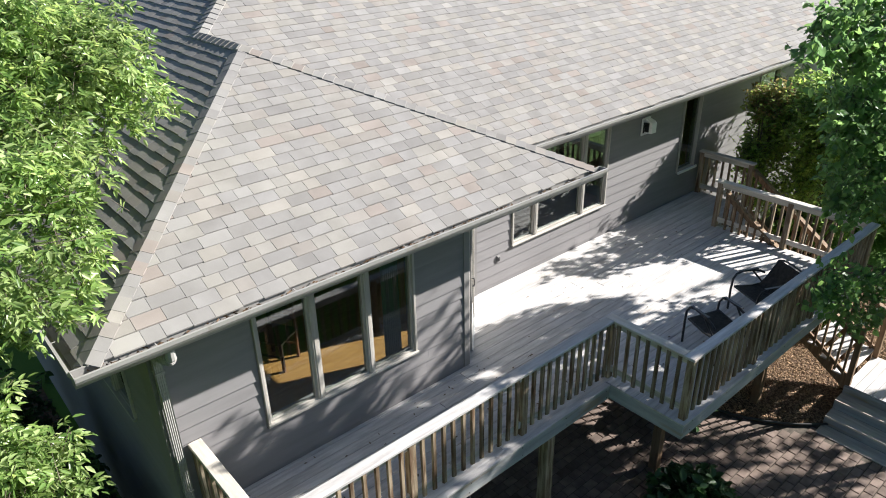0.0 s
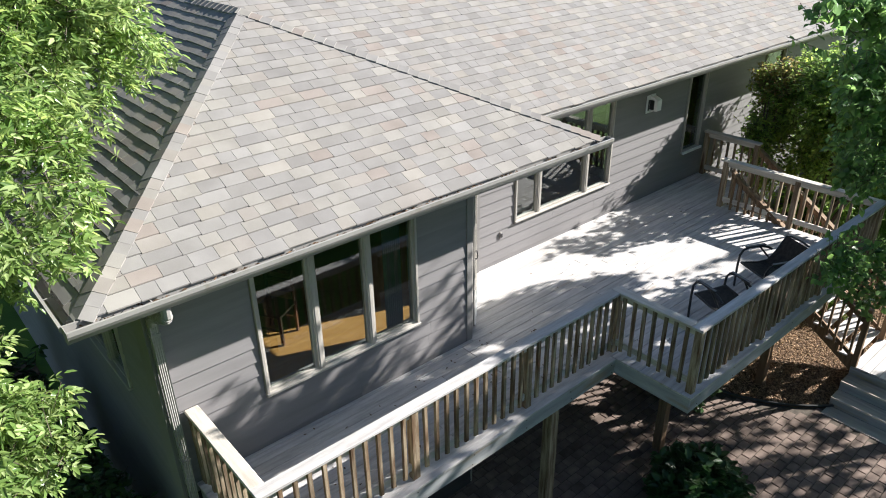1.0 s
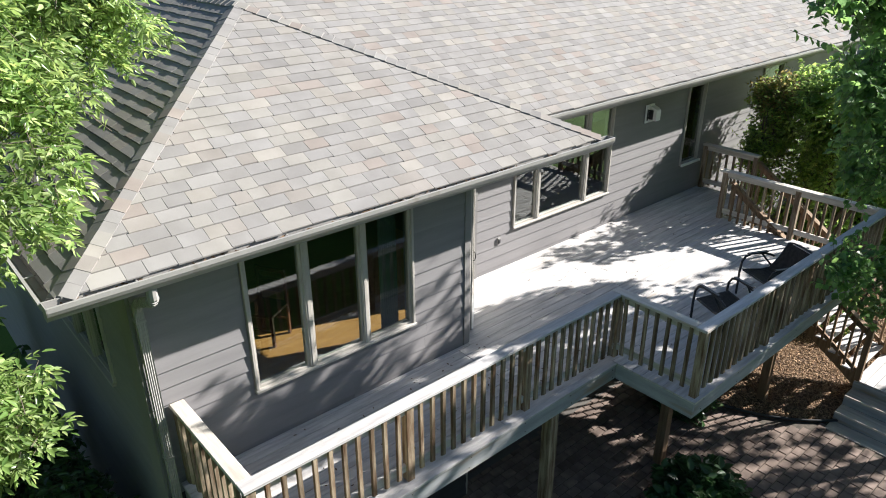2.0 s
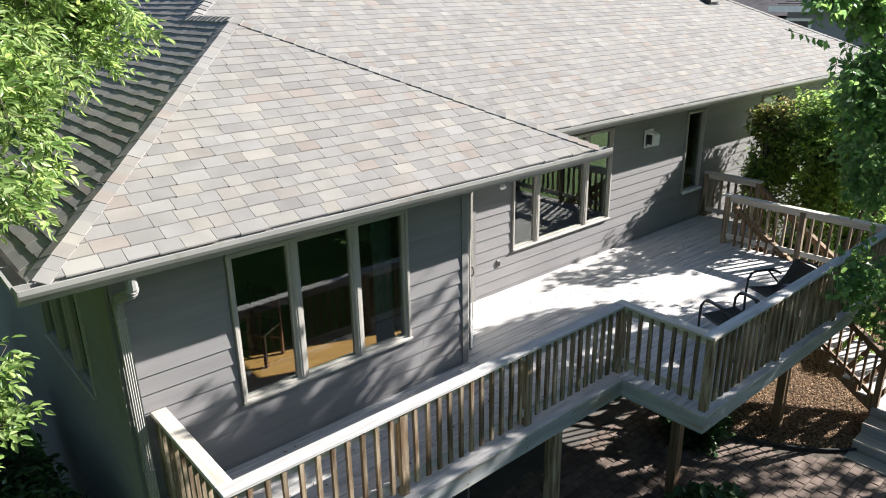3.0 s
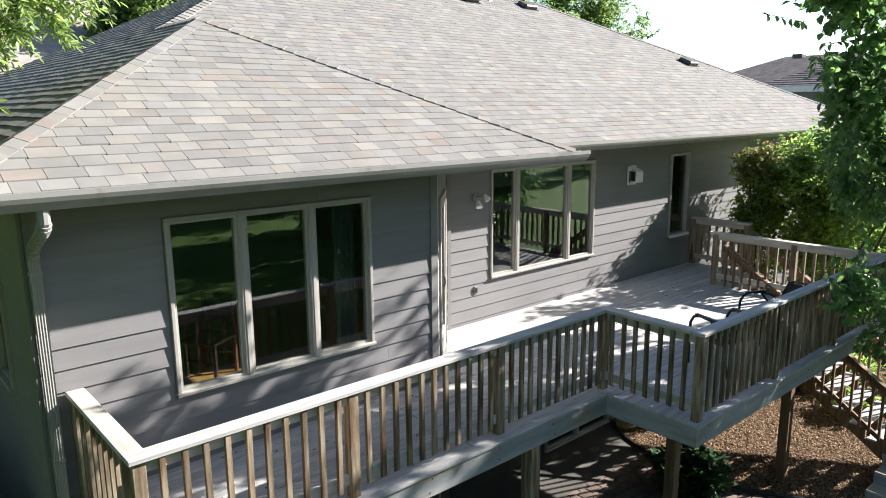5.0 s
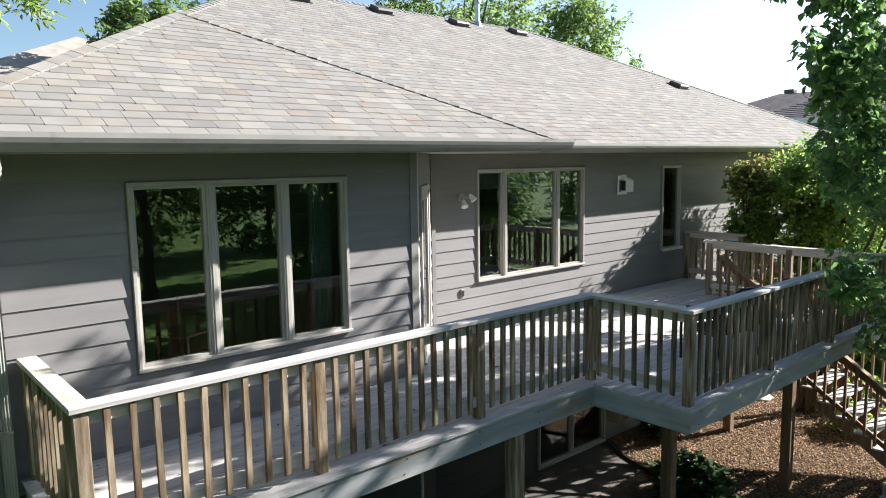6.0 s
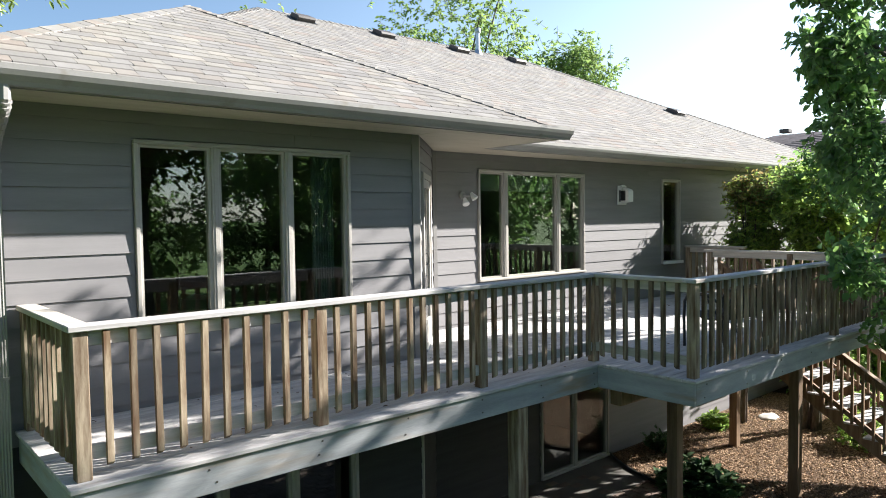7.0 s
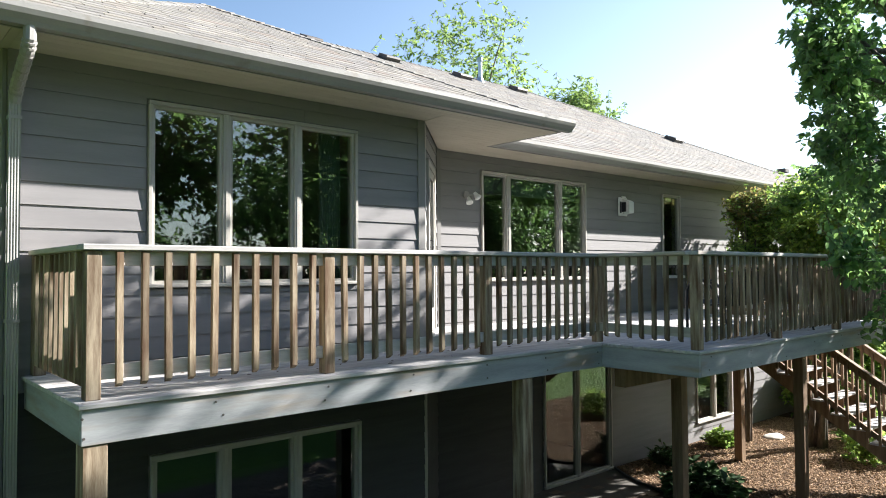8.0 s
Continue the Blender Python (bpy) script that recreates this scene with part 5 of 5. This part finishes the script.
part("roof", hip(-0.55, 9.5, 0.0, 7.35, 3.72, 0.42), NROOF, nh)
part("roof", hip(1.7, 11.5, 1.0, 14.1, 3.3, 0.40), NROOF, nh)
verts, faces = [], []
for i in range(18):
    v0 = i * 0.2
    rise = 0.42
    top = [(-0.55 + v0, v0, 3.722 + rise * v0 + 0.02), (-0.55 + v0, 7.35 - v0, 3.722 + rise * v0 + 0.02), (-0.35 + v0, 7.15 - v0, 3.722 + rise * (v0 + 0.2) + 0.004), (-0.35 + v0, 0.2 + v0, 3.722 + rise * (v0 + 0.2) + 0.004)]
    prism_into(verts, faces, top[::-1], [(a, b, c - 0.03) for a, b, c in top[::-1]])
me = bpy.data.meshes.new("shingle_field")
me.from_pydata(verts, [], faces)
me.materials.append(NROOF)
ob = new("shingle_field", me)
ob.parent = nh
tagged(ob, kind="stuff")
part("eave_fascia", block(-0.58, -0.54, 0.0, 7.38, 3.52, 3.73), WHITE, nh)
part("eave_fascia", block(-0.54, 9.5, 7.34, 7.38, 3.52, 3.73), WHITE, nh)
for y0 in (5.95, 2.2):
    w = part("window", block(-0.05, 0.02, y0, y0 + 0.95, 2.30, 3.28), WHITE, nh, "white framed window")
    part("pane", block(-0.054, -0.051, y0 + 0.1, y0 + 0.85, 2.42, 3.18), DARKMETAL, w)
for y0 in (5.6, 7.0):
    part("roof_vent", block(3.0, 3.4, y0, y0 + 0.4, 4.95, 5.12, 0.02), VENTMETAL, nh)

TANROOF = surface("tan_neighbour_shingle", (0.24, 0.215, 0.19), (0.33, 0.30, 0.27), scale=3, rough=0.95, bump=0.3, fine=30, vary=0.1)
nb = thing("neighbour_house", "grey neighbouring house with tan shingle hip roof behind the trees", "house", pose(5.9, 24.0, 0))
part("wall", block(-8.4, 8.4, -6.4, 6.4, GROUND, 3.3), NSIDING, nb)
part("roof", hip(-9.0, 9.0, -7.0, 7.0, 3.302, 0.57), TANROOF, nb)

# ---- paving, mulch, edging ----
CX, CY, CR = 10.6, -0.55, 2.95           # the mulch bed's rounded edge


def in_bed(x, y):
    return math.hypot(x - CX, y - CY) < CR or (x > CX and y > -2.6) or (x > 8.45 and y > -0.5)


patio_bed = block(-1.2, 10.4, -5.2, BY - 0.03, GROUND - 0.06, GROUND + 0.012)
patio = tagged(part("patio", patio_bed, JOINT), "brown concrete paver patio under the deck", "paving", kind="structure")
bm = bmesh.new()
ring = [(CX + CR * math.cos(a), CY + CR * math.sin(a)) for a in np.linspace(math.radians(142), math.radians(270), 26)]
outline = ring + [(15.5, CY - CR), (15.5, BY - 0.03), (ring[0][0], BY - 0.03)]
extrude(outline, 2, GROUND - 0.05, GROUND + 0.045, bm)
tagged(part("mulch_bed", bm, MULCH), "brown wood chip mulch bed beside the patio", "mulch", kind="structure")
# unseen bed, added to keep the lawn's green bounce off the side wall
tagged(part("side_bed", block(-5.5, -1.22, -5.0, 8.0, GROUND - 0.05, GROUND + 0.02), MULCH), "added dark mulch cover against green bounce light on the side wall", "mulch", kind="structure")
bm = bmesh.new()
tube(bm, [(x, y, GROUND + 0.055) for x, y in ring], 0.022, 8)
tagged(part("bed_edging", bm, DARKMETAL), "black plastic edging round the mulch bed", "edging", kind="structure")
rng = np.random.default_rng(5)
n = 42000
cx, cy = rng.uniform(7.6, 14.5, n), rng.uniform(-3.6, BY - 0.1, n)
ok = (np.hypot(cx - CX, cy - CY) < CR - 0.05) | ((cx > CX) & (cy > CY - CR))
ok &= ~((cx < 8.5) & (cy > -0.2) & (np.hypot(cx - CX, cy - CY) > CR - 0.05))
cx, cy = cx[ok], cy[ok]
n = len(cx)
ang, tilt = rng.uniform(0, 6.28, n), rng.normal(size=n) * 0.35
ln_, wd, th = rng.uniform(0.009, 0.026, n), rng.uniform(0.003, 0.008, n), 0.0035
ax = np.stack([np.cos(ang) * np.cos(tilt), np.sin(ang) * np.cos(tilt), np.sin(tilt)], axis=1)
sd = np.stack([-np.sin(ang), np.cos(ang), rng.normal(size=n) * 0.3], axis=1)
upv = np.cross(ax, sd)
c = np.stack([cx, cy, GROUND + 0.05 + rng.uniform(0, 0.02, n)], axis=1)
vs = np.stack([c + i * ax * ln_[:, None] + j * sd * wd[:, None] + k * upv * th for k in (-1, 1) for i, j in ((-1, -1), (1, -1), (1, 1), (-1, 1))], axis=1)
qf = np.array([[4, 5, 6, 7], [0, 1, 5, 4], [1, 2, 6, 5], [2, 3, 7, 6], [3, 0, 4, 7]])
me = arrays_mesh("wood_chips", vs.reshape(-1, 3), ((np.arange(n) * 8)[:, None, None] + qf[None]).reshape(-1, 4))
me.materials.append(CHIP)
tagged(new("wood_chips", me), "loose pale brown wood chips on the bed", "wood chips", kind="stuff")
rng = np.random.default_rng(6)
n = 24000
gx, gy = rng.uniform(10.5, 24, n), rng.uniform(-7.5, 1.0, n)
ok = (gy < CY - CR - 0.02) | (gx > 15.5)
gx, gy = gx[ok], gy[ok]
n = len(gx)
g = np.stack([gx, gy, np.full(n, GROUND)], axis=1)
v, fc = leaf_cloud(g, np.stack([rng.normal(size=n) * 0.35, rng.normal(size=n) * 0.35, np.ones(n)], axis=1), rng.normal(size=(n, 3)), rng.uniform(0.05, 0.11, n), np.full(n, 0.012))
me = arrays_mesh("grass_blades", v, fc)
me.materials.append(BLADE)
tagged(new("grass_blades", me), "short green grass of the lawn", "grass", kind="stuff")
rng = np.random.default_rng(8)
n = 130
fx = rng.uniform(-0.6, 9.2, n)
fy = np.where(fx < 4.2, rng.uniform(-1.5, -0.1, n), rng.uniform(-2.5, 1.1, n))
v, fc = leaf_cloud(np.stack([fx, fy, rng.uniform(0.006, 0.012, n)], axis=1), np.stack([rng.normal(size=n), rng.normal(size=n), np.full(n, 0.05)], axis=1),
                   np.array([0, 0, 1.0]) + rng.normal(size=(n, 3)) * 0.25, rng.uniform(0.02, 0.05, n), rng.uniform(0.010, 0.022, n))
me = arrays_mesh("fallen_leaves", v, fc)
me.materials.append(MULCH)
tagged(new("fallen_leaves", me), "small dry leaves scattered on the deck boards", "leaf litter", kind="stuff")
boulder = bmesh.new()
bmesh.ops.create_icosphere(boulder, subdivisions=3, radius=1.0)
for vert in boulder.verts:
    k = 1 + 0.25 * noise.noise(vert.co * 1.7)
    vert.co = Vector((vert.co.x * 0.26 * k, vert.co.y * 0.18 * k, vert.co.z * 0.07 * k))
rock = part("flat_stone", boulder, surface("pale_stone", (0.40, 0.37, 0.33), (0.55, 0.52, 0.47), scale=6, rough=0.9, bump=0.4), smooth=True)
rock.location = (12.4, 0.35, GROUND + 0.06)
tagged(rock, "flat pale stone lying on the mulch", "stone")

# ---- pieces of the paving and of the roof ----
rng = random.Random(41)
PL, PW = 0.225, 0.15
verts, faces, singles = [], [], []
row, y = 0, -5.15
while y < BY - 0.2:
    x = -1.15 - (row % 2) * PL / 2
    while x < 8.6:
        mx_, my_ = x + PL / 2, y + PW / 2
        if x > -1.16 and not in_bed(mx_ + 0.1, my_) and not math.hypot(mx_ - CX, my_ - CY) < CR + 0.1 and not (mx_ > 8.45 and my_ > -3.9 and my_ < -2.85):
            if 4.6 < mx_ < 8.6 and -4.0 < my_ < -1.25 and len(singles) < 300:
                singles.append((x, y))
            else:
                z = GROUND + 0.028 + rng.uniform(-0.003, 0.003)
                a, b, e = x + 0.004, x + PL - 0.004, 0.008
                top = [(a + e, y + 0.004 + e, z), (b - e, y + 0.004 + e, z), (b - e, y + PW - 0.004 - e, z), (a + e, y + PW - 0.004 - e, z)]
                low = [(a, y + 0.004, z - 0.02), (b, y + 0.004, z - 0.02), (b, y + PW - 0.004, z - 0.02), (a, y + PW - 0.004, z - 0.02)]
                prism_into(verts, faces, top, low)
        x += PL
    y += PW
    row += 1
me = bpy.data.meshes.new("paver_field")
me.from_pydata(verts, [], faces)
me.materials.append(PAVER)
ob = new("paver_field", me)
ob.parent = patio
tagged(ob, kind="stuff")
verts, faces = [], []
a, b, e = 0.004, PL - 0.004, 0.008
prism_into(verts, faces, [(a + e, 0.004 + e, 0), (b - e, 0.004 + e, 0), (b - e, PW - 0.004 - e, 0), (a + e, PW - 0.004 - e, 0)],
           [(a, 0.004, -0.02), (b, 0.004, -0.02), (b, PW - 0.004, -0.02), (a, PW - 0.004, -0.02)])
PM = bpy.data.meshes.new("paver")
PM.from_pydata(verts, [], faces)
PM.materials.append(PAVER)
for x, y in singles:
    ob = new("paver", PM)
    ob.parent = patio
    ob.location = (x, y, GROUND + 0.028 + rng.uniform(-0.003, 0.003))

shared = {}
front_tabs.sort(key=lambda q: q[0][0][2])
for top, low in front_tabs[:300]:
    o = Vector(top[0])
    key = tuple(round(c, 3) for p in top + low for c in (Vector(p) - o))
    if key not in shared:
        verts, faces = [], []
        prism_into(verts, faces, [tuple(Vector(p) - o) for p in top], [tuple(Vector(p) - o) for p in low])
        me = bpy.data.meshes.new("shingle")
        me.from_pydata(verts, [], faces)
        me.materials.append(SHINGLE)
        shared[key] = me
    ob = new("shingle", shared[key])
    ob.parent = roof
    ob.location = o
if len(front_tabs) > 300:
    join_tabs("shingle_upper_field", front_tabs[300:], SHINGLE, roof)
